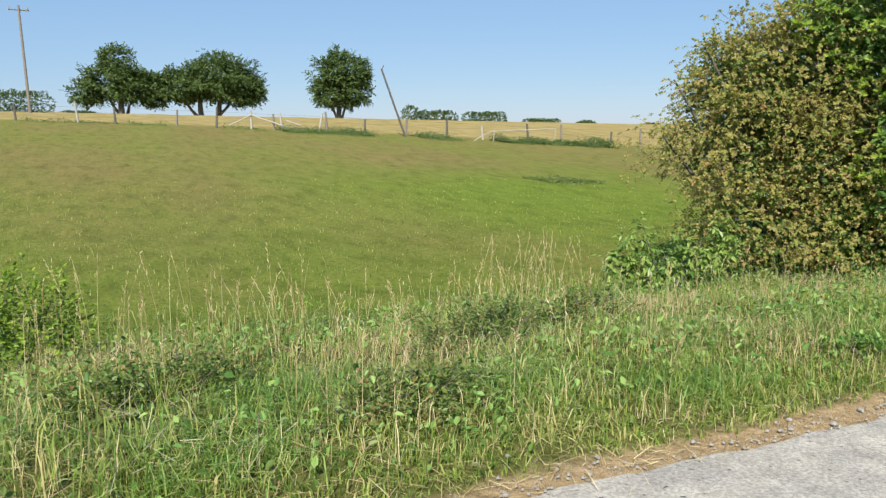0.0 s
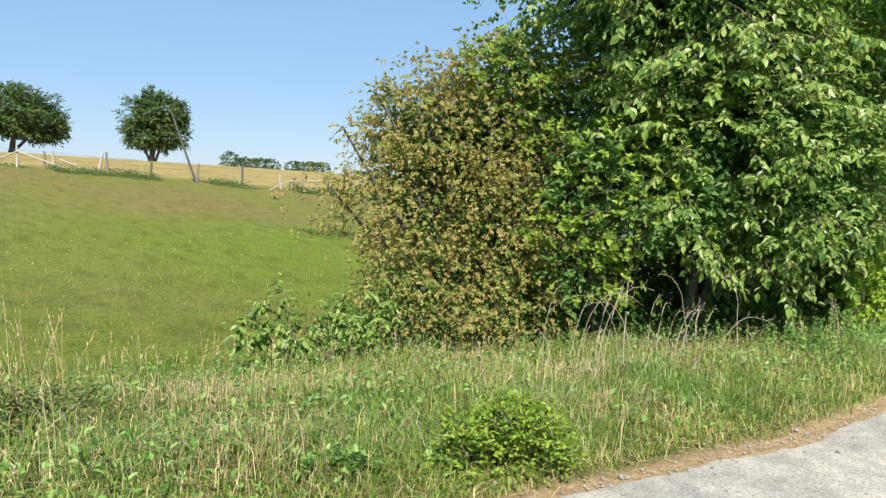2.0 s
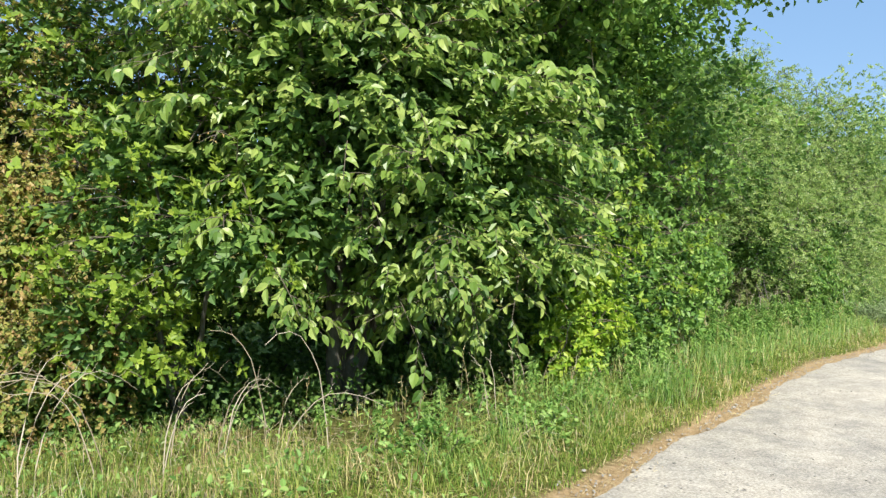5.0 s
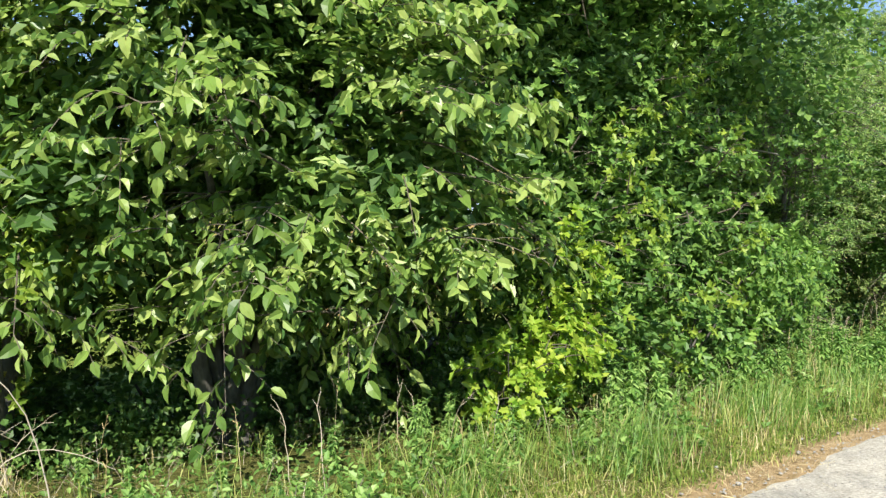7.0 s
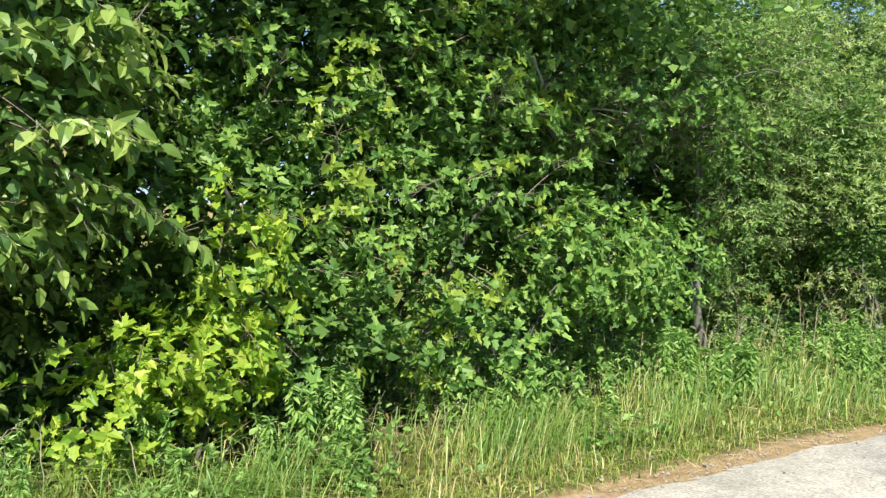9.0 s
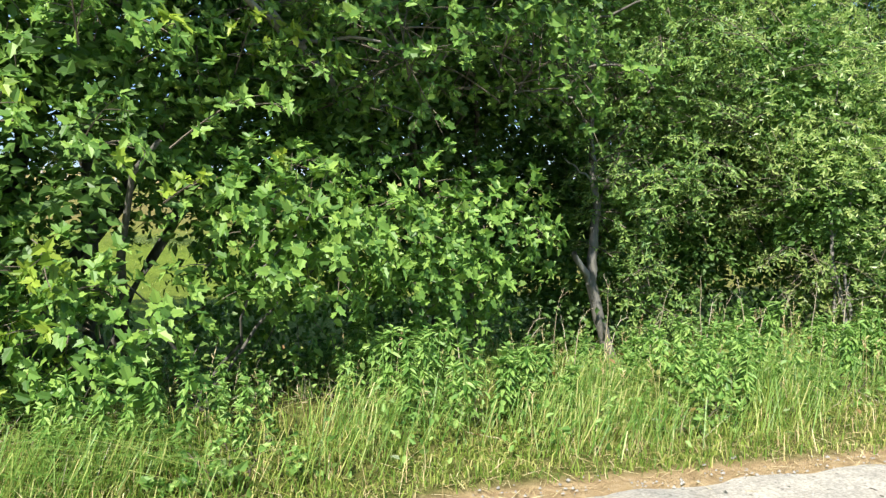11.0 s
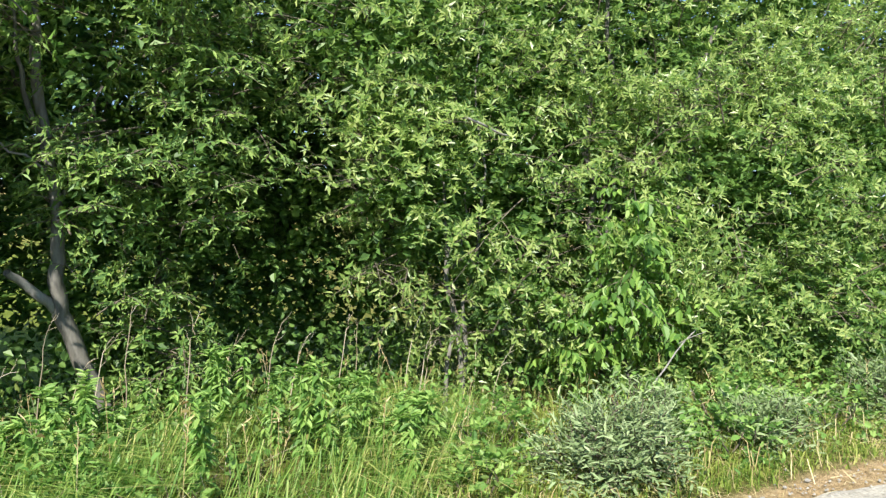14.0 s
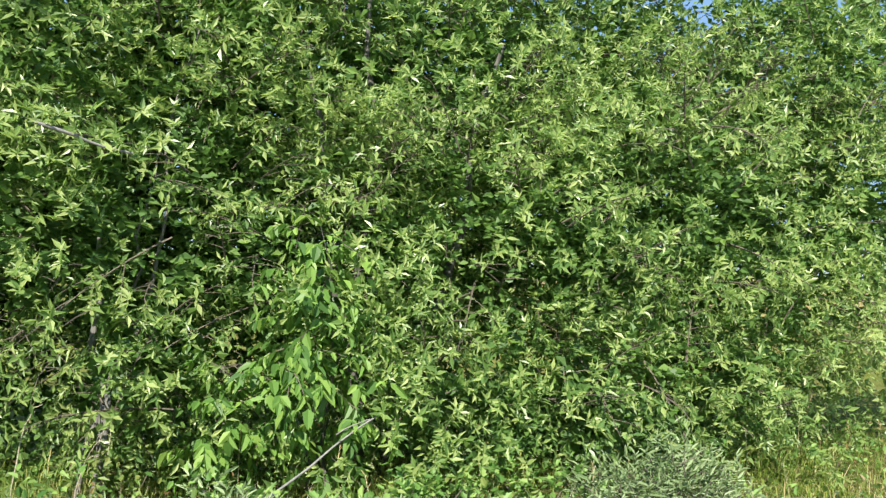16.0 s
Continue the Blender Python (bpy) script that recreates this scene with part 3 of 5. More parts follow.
oak(4.5, 130, [(-1.2, 0, 5.2, 4.0, 2.8), (2.6, 1, 4.6, 3.6, 2.4), (-5.0, 0, 3.6, 2.2, 1.6), (-0.4, 0, 8.6, 2.3, 1.7), (5.0, 0, 3.2, 1.9, 1.7)],
    [(0, -0.4, 7.5, 0.55), (0, -3.2, 5.5, 0.3), (0, 3.0, 5.5, 0.3)], 2300, "dark green oak with a dead crown top on the skyline")
oak(10.3, 130, [(1.2, 0, 6.0, 5.6, 3.6), (-4.2, 0, 5.0, 3.6, 2.4), (-7.6, 0, 5.2, 2.0, 1.2), (5.6, 0, 4.6, 2.9, 2.6), (7.3, 0, 3.6, 1.3, 1.3)],
    [(-1.2, -1.8, 6.5, 0.5), (1.2, 1.6, 7.0, 0.5), (0.9, 5.0, 5.0, 0.3), (-1.2, -5.6, 5.2, 0.3)], 3400, "broad spreading oak with twin trunks on the skyline")
oak(19.5, 130, [(0.2, 0, 7.6, 3.9, 3.1), (-1.4, 0, 4.4, 2.9, 2.0), (2.2, 0, 4.8, 2.8, 2.4), (3.8, 0, 7.4, 1.4, 1.9)],
    [(-0.1, 0.2, 8.2, 0.5), (0, -2.6, 5.4, 0.28), (0, 2.6, 6.0, 0.28)], 2300, "compact rounded oak standing alone on the skyline")


def field_hedge(b0, b1, dist, h, label, bump=0.0, depth=1.6):
    inset = min(0.5, (b1 - b0) * 0.3)
    x0, y0, z0 = spot(b0 + inset, dist)
    x1, y1, z1 = spot(b1 - inset, dist)
    ob = thing("field_hedge", (x0 + x1) / 2, (y0 + y1) / 2, label, "hedge", "hedges on the skyline")
    k = max(2, int(math.dist((x0, y0), (x1, y1)) / 0.8))
    bl = [(x0 + (x1 - x0) * i / k, y0 + (y1 - y0) * i / k, z0 + (z1 - z0) * i / k + h * 0.5, 1.3, depth, h * 0.55 * (1 + 0.05 * math.sin(i * 2.7))) for i in range(k + 1)]
    if bump:
        bl[0] = (*bl[0][:2], bl[0][2] + bump * 0.4, 1.5, depth, h * 0.5 + bump * 0.5)
    p, d = crown_points(bl, 150 * (k + 1), 0.65, 0.0, 1.0, 0.05, 0.05)
    lp, lw, ln, _ = sprays(p, d + rng.normal(0, 0.5, d.shape), 0.22, 4, 0.3, 0.1, 0.6)
    s = rng.uniform(0.16, 0.32, len(lp))
    v, f = leaf_mesh(lp, lw, ln, s, s * 0.8, LEAN)
    tagged(attach(mesh_object("foliage", v, f, OAK), ob), kind="stuff")


field_hedge(24.3, 28.2, 125, 1.9, "clipped dark green hedge on the cornfield's crest", 1.1)
field_hedge(28.8, 31.9, 125, 1.8, "second length of clipped hedge on the crest")
field_hedge(33.2, 36.0, 150, 1.3, "low bushes on the crest of the cornfield")
field_hedge(37.4, 38.3, 150, 1.0, "single low bush on the crest")
field_hedge(16.2, 17.0, 150, 0.8, "tiny bush far off on the crest")
field_hedge(42.2, 43.0, 160, 0.8, "tiny bush at the field's far edge")
field_hedge(-3.8, 0.2, 120, 3.4, "round-topped thicket beside the utility pole", 0.4, 2.4)
field_hedge(-9.0, -4.2, 125, 3.0, "overgrown hedge beyond the fence", 0.4, 2.4)
field_hedge(0.6, 3.0, 140, 1.2, "low hedge behind the fence")

px_, py_, pz_ = spot(-1.1, 72)
pole = thing("utility_pole", px_, py_, "wooden utility pole with a short crossarm", "pole")
limb(pole, "pole", (px_, py_, pz_ - 0.3), (px_ - 0.15, py_, pz_ + 8.6), 0.13, 0.09, 0.0, 1, POST, 4, 10)
crossarm = limb(pole, "crossarm", (px_ - 0.9, py_, pz_ + 8.25), (px_ + 0.6, py_ + 0.2, pz_ + 8.25), 0.06, 0.06, 0.0, 1, POST, 3, 6)
for k in (-0.8, 0.5):
    limb(crossarm, "insulator", (px_ + k - 0.05, py_, pz_ + 8.29), (px_ + k - 0.05, py_, pz_ + 8.5), 0.06, 0.04, 0.0, 1, STONE, 3, 8)
limb(pole, "step_bracket", (px_ + 0.05, py_, pz_ + 1.8), (px_ + 0.4, py_, pz_ + 1.85), 0.04, 0.03, 0.0, 1, POST, 3, 6)

lx, ly = 18.6, 40.7
lz = float(ground_z(lx, ly))
lean_pole = thing("leaning_pole", lx, ly, "thin dark pole leaning over the field fence", "pole")
shaft = limb(lean_pole, "shaft", (lx, ly, lz - 0.2), (lx - 1.4, ly + 0.3, lz + 3.9), 0.07, 0.05, 0.004, 2, BARK, 6, 7)
limb(shaft, "tip_iron", (lx - 1.4, ly + 0.3, lz + 3.85), (lx - 1.25, ly + 0.3, lz + 4.1), 0.03, 0.02, 0.0, 2, BARK, 3, 6)

fence = thing("field_fence", 14.0, FENCE_Y - FENCE_SLANT * 14.0, "old post and wire fence sagging between pasture and corn", "fence")
fence_x = np.concatenate([np.arange(-30, 12, 2.6), np.arange(12.4, 46, 2.1)])
for k, fx in enumerate(fence_x):
    fx = float(fx) + 0.35 * math.sin(k * 3.3)
    fy = FENCE_Y - FENCE_SLANT * fx
    fz = float(ground_z(fx, fy))
    lean = 0.12 * math.sin(k * 5.1)
    h = 1.05 + 0.18 * math.sin(k * 2.2)
    limb(fence, "post", (fx, fy, fz - 0.2), (fx + lean, fy + 0.05, fz + h), 0.07, 0.06, 0.004, k, WHITE if k % 5 == 2 else BARK if k % 2 else POST, 3, 7)
for h in (0.35, 0.65, 0.95):
    line = np.array([(x, FENCE_Y - FENCE_SLANT * x, float(ground_z(x, FENCE_Y - FENCE_SLANT * x)) + h - 0.05 * abs(math.sin(x * 1.2))) for x in np.arange(-30, 46, 0.8)])
    v, f = tubes(line[None], 0.006, 0.006, 3)
    attach(mesh_object("wire", v, f, POST), fence)

gx_, gy_ = 24.3, FENCE_Y - FENCE_SLANT * 24.3 - 0.3
gz_ = float(ground_z(gx_, gy_))
rails = thing("broken_rail_fence", gx_, gy_, "bleached wooden rails propped beside the weeds", "fence")
limb(rails, "rail", (gx_ - 1.6, gy_, gz_ + 0.62), (gx_ + 2.2, gy_ - 1.0, gz_ + 0.75), 0.03, 0.026, 0.02, 5, WHITE, 6, 7)
limb(rails, "rail", (gx_ - 2.6, gy_ + 0.3, gz_ + 0.1), (gx_ - 1.5, gy_, gz_ + 0.7), 0.026, 0.022, 0.02, 6, WHITE, 5, 7)
limb(rails, "prop", (gx_ - 1.5, gy_, gz_ - 0.1), (gx_ - 1.4, gy_, gz_ + 0.72), 0.026, 0.024, 0.01, 6, WHITE, 3, 7)
limb(rails, "prop", (gx_ + 2.1, gy_ - 1.0, gz_ - 0.1), (gx_ + 2.2, gy_ - 1.0, gz_ + 0.8), 0.026, 0.024, 0.01, 7, WHITE, 3, 7)

fallen = thing("collapsed_rail_fence", 11.4, FENCE_Y - FENCE_SLANT * 11.4, "bleached rails fallen across the old fence line", "fence")
for x0, z0, x1, z1 in ((9.4, 0.15, 10.6, 0.85), (10.6, 0.85, 12.6, 0.2), (13.2, 0.35, 12.4, 0.6)):
    a, b = (Vector((q, FENCE_Y - FENCE_SLANT * q - 0.15, float(ground_z(q, FENCE_Y - FENCE_SLANT * q)) + z)) for q, z in ((x0, z0), (x1, z1)))
    limb(fallen, "rail", a, b, 0.045, 0.04, 0.02, int(x0 * 10), WHITE, 5, 7)
for q, lean_to in ((10.6, 0.0), (14.1, 0.3)):
    zq = float(ground_z(q, FENCE_Y - FENCE_SLANT * q))
    limb(fallen, "post", (q, FENCE_Y - FENCE_SLANT * q - 0.1, zq - 0.1), (q + lean_to, FENCE_Y - FENCE_SLANT * q, zq + 1.1), 0.07, 0.06, 0.005, 8, WHITE, 3, 7)


def weed_patch(x0, x1, y_of, n, h, mat, label, size=0.16, spread=0.8):
    x = rng.uniform(x0, x1, n)
    y = np.array([y_of(q) for q in x]) + rng.normal(0, spread, n)
    dense = np.sin(x * 0.9 + 1) * np.sin(x * 0.37 + 2) > -0.25
    x, y = x[dense], y[dense]
    mound = np.clip(0.45 + 0.4 * np.sin(x * 1.7 + 1) * np.sin(x * 0.6 + h) + 0.35 * np.sin(x * 3.9 + y), 0.12, 1.2)
    z = ground_z(x, y) + h * mound * rng.random(len(x)) ** 1.3
    p = np.stack([x, y, z], 1)
    v, f = leaf_mesh(p, rng.normal(0, 1, p.shape) + np.array([0, 0, 0.6]), rng.normal(0, 0.5, p.shape) + np.array([0, -0.5, 0.8]), size * rng.uniform(0.6, 1.3, len(p)), size * 0.5, LEAN)
    tagged(mesh_object("weed_patch", v, f, mat), label, "weeds", kind="stuff")


def fence_line(x):
    return FENCE_Y - FENCE_SLANT * x


weed_patch(12, 22, lambda x: fence_line(x) - 0.6, 8000, 0.55, OAK, "rough green weeds along the field fence", 0.10, 0.9)
weed_patch(23, 29, lambda x: fence_line(x) - 0.9, 6500, 0.5, OAK, "dark nettle bank below the bleached rails", 0.11, 0.5)
weed_patch(-30, 11, lambda x: fence_line(x) - 0.4, 5000, 0.28, HEDGE, "thin low weeds under the fence wire", 0.10, 0.8)
weed_patch(14.5, 18.5, lambda x: 21.5 - 0.25 * (x - 14), 3500, 0.16, HEDGE, "darker weeds in a shallow field hollow", 0.07, 0.45)

# ---- hedge beside the lane ----
hawthorn = thing("hawthorn_bush", 8.8, 7.0, "rust-tinged hawthorn bush at the end of the hedge", "bush")
HB = [(8.4, 7.35, 1.3, 1.1, 1.0, 1.15), (9.1, 6.9, 2.1, 1.0, 1.0, 0.9), (8.1, 6.8, 0.2, 0.85, 0.7, 0.65), (8.4, 7.2, 2.0, 0.9, 0.8, 0.65), (9.0, 6.4, 0.7, 0.9, 0.8, 0.95), (9.8, 7.6, 1.7, 1.2, 1.2, 1.2), (8.8, 6.0, 0.1, 0.75, 0.5, 0.55)]
SPRIGS = [(8.65, 6.8, 3.0, 0.28, 0.2, 0.1), (9.05, 6.7, 3.12, 0.25, 0.2, 0.12), (7.7, 7.2, 2.4, 0.3, 0.2, 0.13), (7.4, 7.3, 2.0, 0.25, 0.2, 0.12), (7.2, 7.35, 1.3, 0.22, 0.2, 0.15), (7.3, 6.9, 0.75, 0.28, 0.25, 0.15)]
# its inner leaves take the darker bramble colour in place of shade
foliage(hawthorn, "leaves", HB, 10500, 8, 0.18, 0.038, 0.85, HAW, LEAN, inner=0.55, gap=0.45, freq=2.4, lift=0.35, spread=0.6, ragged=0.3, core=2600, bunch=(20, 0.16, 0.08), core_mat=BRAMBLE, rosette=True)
foliage(hawthorn, "outer_sprays", SPRIGS + [(8.2, 6.6, 2.75, 0.3, 0.2, 0.12), (7.5, 6.7, 1.7, 0.22, 0.2, 0.12), (9.3, 6.9, 3.05, 0.2, 0.2, 0.1)], 300, 8, 0.16, 0.046, 0.8, HAW, PLAIN, inner=0.1, gap=0.0, lift=0.3, spread=0.7)
grow_limbs(hawthorn, 9.0, 7.0, [(9.2, 6.9, 2.5), (8.2, 7.0, 1.7), (9.8, 7.4, 2.3), (8.4, 7.6, 1.9), (9.0, 6.2, 1.5), (8.65, 6.8, 3.0), (9.05, 6.7, 3.1), (7.5, 7.2, 2.4), (7.15, 7.35, 2.0), (7.05, 7.4, 1.3)], 0.07, 3)

sapling = thing("elm_sapling", 6.35, 6.45, "small green elm sapling in the long grass", "sapling")
SHOOTS = [(5.72, 6.62, 0.02), (5.95, 6.58, 0.36), (6.22, 6.5, -0.02), (6.6, 6.48, 0.12), (6.85, 6.45, -0.05), (7.05, 6.4, 0.22)]
foliage(sapling, "leaves", [(x, y, (z - 0.4) / 2 + 0.02, 0.13, 0.12, (z + 0.5) / 2) for x, y, z in SHOOTS], 260, 6, 0.17, 0.085, 0.5, ELM, hang=0.6, inner=0.1, gap=0.0, low=0.08, flat=0.3)
grow_limbs(sapling, 6.35, 6.45, SHOOTS, 0.014, 4)

maple = thing("field_maple_bush", 9.2, 5.3, "bright green field maple bush in the hedge", "bush")
MB = [(9.05, 5.2, 1.45, 0.7, 0.7, 0.75), (9.3, 4.75, 1.15, 0.5, 0.5, 0.42), (9.4, 5.7, 2.2, 0.75, 0.75, 0.6), (8.9, 6.3, 2.75, 0.55, 0.5, 0.42), (9.8, 5.2, 1.9, 0.5, 0.5, 0.5), (8.9, 5.3, 0.55, 0.55, 0.5, 0.45), (10.2, 6.5, 0.9, 0.9, 0.5, 0.9)]
foliage(maple, "leaves", MB, 560, 7, 0.16, 0.07, 0.62, MAPLE, LOBED, inner=0.4, gap=0.35, freq=2.0, lift=0.3, low=0.6, core=900, bunch=(9, 0.15, 0.07), rosette=True)
boughs(maple, "bough_leaves", MB, 110, 0.55, 6, 6, 0.07, 0.62, MAPLE, LOBED, lift=0.35, gap=0.45, freq=2.6, low=0.55, rosette=True, flat=0.6, droop=0.1)
grow_limbs(maple, 9.5, 5.5, [(9.4, 5.4, 2.0), (9.0, 5.0, 1.7), (9.7, 6.0, 2.2), (9.3, 4.5, 1.3)], 0.05, 5)

elm = thing("wych_elm_tree", 10.9, 4.9, "broad-leaved elm tree hanging over the verge", "tree")
# the blob at z 5.4 is out of view, added to shade the upper crown
EB = [(10.95, 4.4, 1.25, 0.95, 1.1, 0.75), (10.4, 4.7, 2.3, 1.35, 1.25, 1.0), (11.2, 4.25, 1.8, 0.95, 1.15, 1.3), (10.2, 5.0, 3.7, 1.7, 1.5, 1.2), (11.2, 4.8, 3.2, 1.0, 1.2, 1.0), (9.8, 5.2, 4.6, 1.5, 1.4, 1.0), (10.5, 3.6, 5.4, 1.3, 1.0, 0.8), (9.75, 4.55, 1.25, 0.6, 0.6, 0.55), (11.75, 3.75, 1.55, 0.5, 0.5, 0.8)]
foliage(elm, "leaves", EB, 1500, 9, 0.30, 0.088, 0.52, ELM, PLAIN, inner=0.45, gap=0.5, freq=2.0, lift=-0.02, droop=0.3, hang=0.35, spread=0.4, flat=0.3, low=0.7, core=3400, bunch=(14, 0.22, 0.07))
boughs(elm, "hanging_leaves", EB, 290, 0.85, 8, 6, 0.10, 0.55, ELM, OVAL, lift=0.12, hang=0.75, flat=0.38, droop=0.28, gap=0.45, freq=2.2, low=0.85, level=0.3, spread=0.28, outset=0.45)
boughs(elm, "shoot_growth", EB[:3], 60, 0.45, 4, 3, 0.035, 0.4, HAW, LEAN, lift=0.2, hang=0.3, gap=0.3, low=0.6, level=0.3, outset=0.75)
grow_limbs(elm, 10.9, 5.1, [(10.7, 5.1, 4.3), (10.0, 4.6, 2.6), (11.6, 4.9, 3.4), (10.4, 4.1, 1.5), (11.3, 4.1, 2.2), (9.9, 5.2, 4.4)], 0.11, 6)

# scrub added to fill the hollow, its dark leaf colour standing for shade
scrub = thing("elder_scrub", 10.6, 6.3, "low scrub added under the elm, coloured dark for shade", "bush")
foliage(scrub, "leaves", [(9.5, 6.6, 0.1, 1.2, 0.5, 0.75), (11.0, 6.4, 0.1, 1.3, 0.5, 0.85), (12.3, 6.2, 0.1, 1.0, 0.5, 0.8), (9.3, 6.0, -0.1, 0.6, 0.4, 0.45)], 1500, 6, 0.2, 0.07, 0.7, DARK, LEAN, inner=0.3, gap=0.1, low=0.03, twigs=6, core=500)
grow_limbs(scrub, 10.6, 6.3, [(10.4, 6.3, 0.6), (9.6, 6.5, 0.5), (11.4, 6.3, 0.6), (12.2, 6.2, 0.5)], 0.02, 61)

tall = thing("tall_maple_tree", 13.2, 6.4, "tall leafy maple tree standing in the hedge", "tree")
# the two blobs above z 6 lie out of view, added to shade leaves below
TB = [(12.6, 6.2, 4.1, 2.2, 1.8, 1.6), (14.5, 5.9, 3.7, 1.8, 1.7, 1.4), (10.8, 6.6, 4.6, 1.8, 1.6, 1.5), (16.2, 6.0, 3.6, 1.7, 1.6, 1.2), (13.6, 5.0, 4.0, 1.6, 1.3, 1.0), (15.4, 5.0, 4.5, 1.6, 1.3, 1.2), (13.6, 5.7, 5.4, 1.9, 1.4, 1.1), (16.0, 5.6, 5.7, 2.0, 1.4, 1.1), (12.0, 4.3, 6.1, 1.8, 1.5, 1.0), (13.9, 4.5, 6.3, 1.8, 1.5, 1.0), (17.0, 5.8, 4.6, 1.3, 1.0, 0.9), (16.3, 4.25, 3.1, 0.9, 0.7, 0.7)]
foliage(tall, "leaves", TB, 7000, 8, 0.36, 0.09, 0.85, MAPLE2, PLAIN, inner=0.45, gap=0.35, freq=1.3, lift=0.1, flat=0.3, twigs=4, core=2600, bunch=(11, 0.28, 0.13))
limb(tall, "bough", (13.4, 6.5, 2.6), (16.6, 5.4, 4.2), 0.08, 0.045, 0.06, 71)
LANE_SIDE = [(12.6, 3.2, 4.0, 0.9, 0.7, 0.7), (13.5, 2.8, 4.1, 0.8, 0.6, 0.6), (14.3, 2.5, 4.2, 0.7, 0.45, 0.45), (15.2, 2.4, 4.3, 0.8, 0.45, 0.4)]
foliage(tall, "lane_side_leaves", LANE_SIDE, 520, 8, 0.34, 0.08, 0.8, MAPLE2, PLAIN, inner=0.2, gap=0.45, freq=2.2, twigs=4, ragged=0.3)
boughs(tall, "overhanging_leaves", LANE_SIDE, 44, 0.7, 6, 5, 0.085, 0.75, MAPLE2, PLAIN, gap=0.2, droop=0.15)
limb(tall, "bough", (13.4, 6.3, 2.9), (13.6, 2.9, 4.1), 0.05, 0.03, 0.05, 72)
limb(tall, "bough", (13.6, 2.9, 4.1), (15.5, 2.4, 4.3), 0.03, 0.008, 0.05, 73)
boughs(tall, "low_bough_leaves", [(16.0, 4.2, 1.85, 0.5, 0.4, 0.3), (16.9, 4.4, 1.8, 0.5, 0.35, 0.3), (17.6, 4.6, 1.85, 0.45, 0.35, 0.25)], 56, 0.6, 6, 6, 0.07, 0.65, MAPLE2, LOBED, lift=0.2, gap=0.2, rosette=True, flat=0.6, droop=0.15)
for k in range(9):
    a = Vector((14.4 + 0.42 * k, 5.4, 1.75 + 0.3 * (k % 3)))
    limb(tall, "low_branch", a, a + Vector((0.5 + 0.3 * (k % 3), -1.0, 0.25 - 0.2 * (k % 4))), 0.016, 0.004, 0.05, 420 + k, PALE_BARK if k % 3 == 0 else None)
grow_limbs(tall, 13.2, 6.6, [(12.8, 6.4, 5.0), (14.6, 6.0, 4.2), (11.2, 6.6, 4.6), (16.0, 6.1, 3.8), (13.6, 5.2, 4.2)], 0.14, 7)

hedge_maple = thing("field_maple_hedge", 14.0, 4.9, "dense green field maple hedge with dark gaps", "hedge")
GB = [(12.9, 4.4, 1.0, 0.95, 1.0, 0.95), (14.1, 4.5, 1.1, 1.15, 1.15, 1.1), (15.3, 4.9, 1.1, 0.95, 1.0, 1.1), (13.5, 4.8, 2.3, 1.4, 1.2, 0.9), (15.1, 5.1, 2.3, 1.2, 1.1, 0.8), (13.3, 4.0, 0.35, 0.7, 0.7, 0.5), (12.1, 5.7, 1.0, 0.9, 0.5, 1.3), (12.2, 5.7, 2.9, 1.0, 0.5, 1.0), (12.6, 6.0, 1.9, 0.9, 0.5, 0.8)]
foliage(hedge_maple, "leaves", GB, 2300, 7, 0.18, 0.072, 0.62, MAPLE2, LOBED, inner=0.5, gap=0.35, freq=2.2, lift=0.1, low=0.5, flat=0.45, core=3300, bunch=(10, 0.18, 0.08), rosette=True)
boughs(hedge_maple, "bough_leaves", GB, 165, 0.6, 6, 7, 0.062, 0.62, MAPLE2, LOBED, lift=0.2, gap=0.4, freq=2.6, low=0.6, rosette=True, flat=0.6, droop=0.15)
boughs(hedge_maple, "tip_leaves", GB, 75, 0.34, 4, 7, 0.06, 0.6, MAPLE, LOBED, lift=0.3, gap=0.4, freq=3.0, low=0.4, rosette=True, flat=0.7, droop=0.05, outset=0.7)
grow_limbs(hedge_maple, 14.2, 5.3, [(14.2, 5.0, 2.6), (13.0, 4.7, 2.0), (15.4, 5.0, 2.2), (12.8, 4.1, 1.2), (14.6, 3.9, 1.2)], 0.07, 8)
limb(hedge_maple, "dead_branch", (15.9, 4.9, 1.5), (15.05, 3.95, 1.98), 0.03, 0.018, 0.03, 31, PALE_BARK)
limb(hedge_maple, "dead_branch", (15.8, 4.9, 1.75), (14.95, 4.0, 2.16), 0.028, 0.012, 0.03, 32, PALE_BARK)
limb(hedge_maple, "dead_branch", (15.4, 4.6, 1.8), (15.9, 3.9, 1.75), 0.015, 0.006, 0.03, 33, PALE_BARK)

shoot = thing("maple_sapling", 12.45, 3.6, "yellow-green young maple shoots low in the hedge", "sapling")
foliage(shoot, "leaves", [(12.15, 3.55, 0.15, 0.30, 0.25, 0.25), (12.75, 3.65, 0.75, 0.15, 0.18, 0.5), (12.55, 3.55, 0.3, 0.34, 0.25, 0.25)], 320, 7, 0.15, 0.068, 0.6, SHOOT, LOBED, inner=0.2, gap=0.1, low=0.05, rosette=True)
grow_limbs(shoot, 12.45, 3.75, [(12.75, 3.65, 1.15), (12.1, 3.5, 0.4), (12.75, 3.5, 0.45)], 0.015, 9)

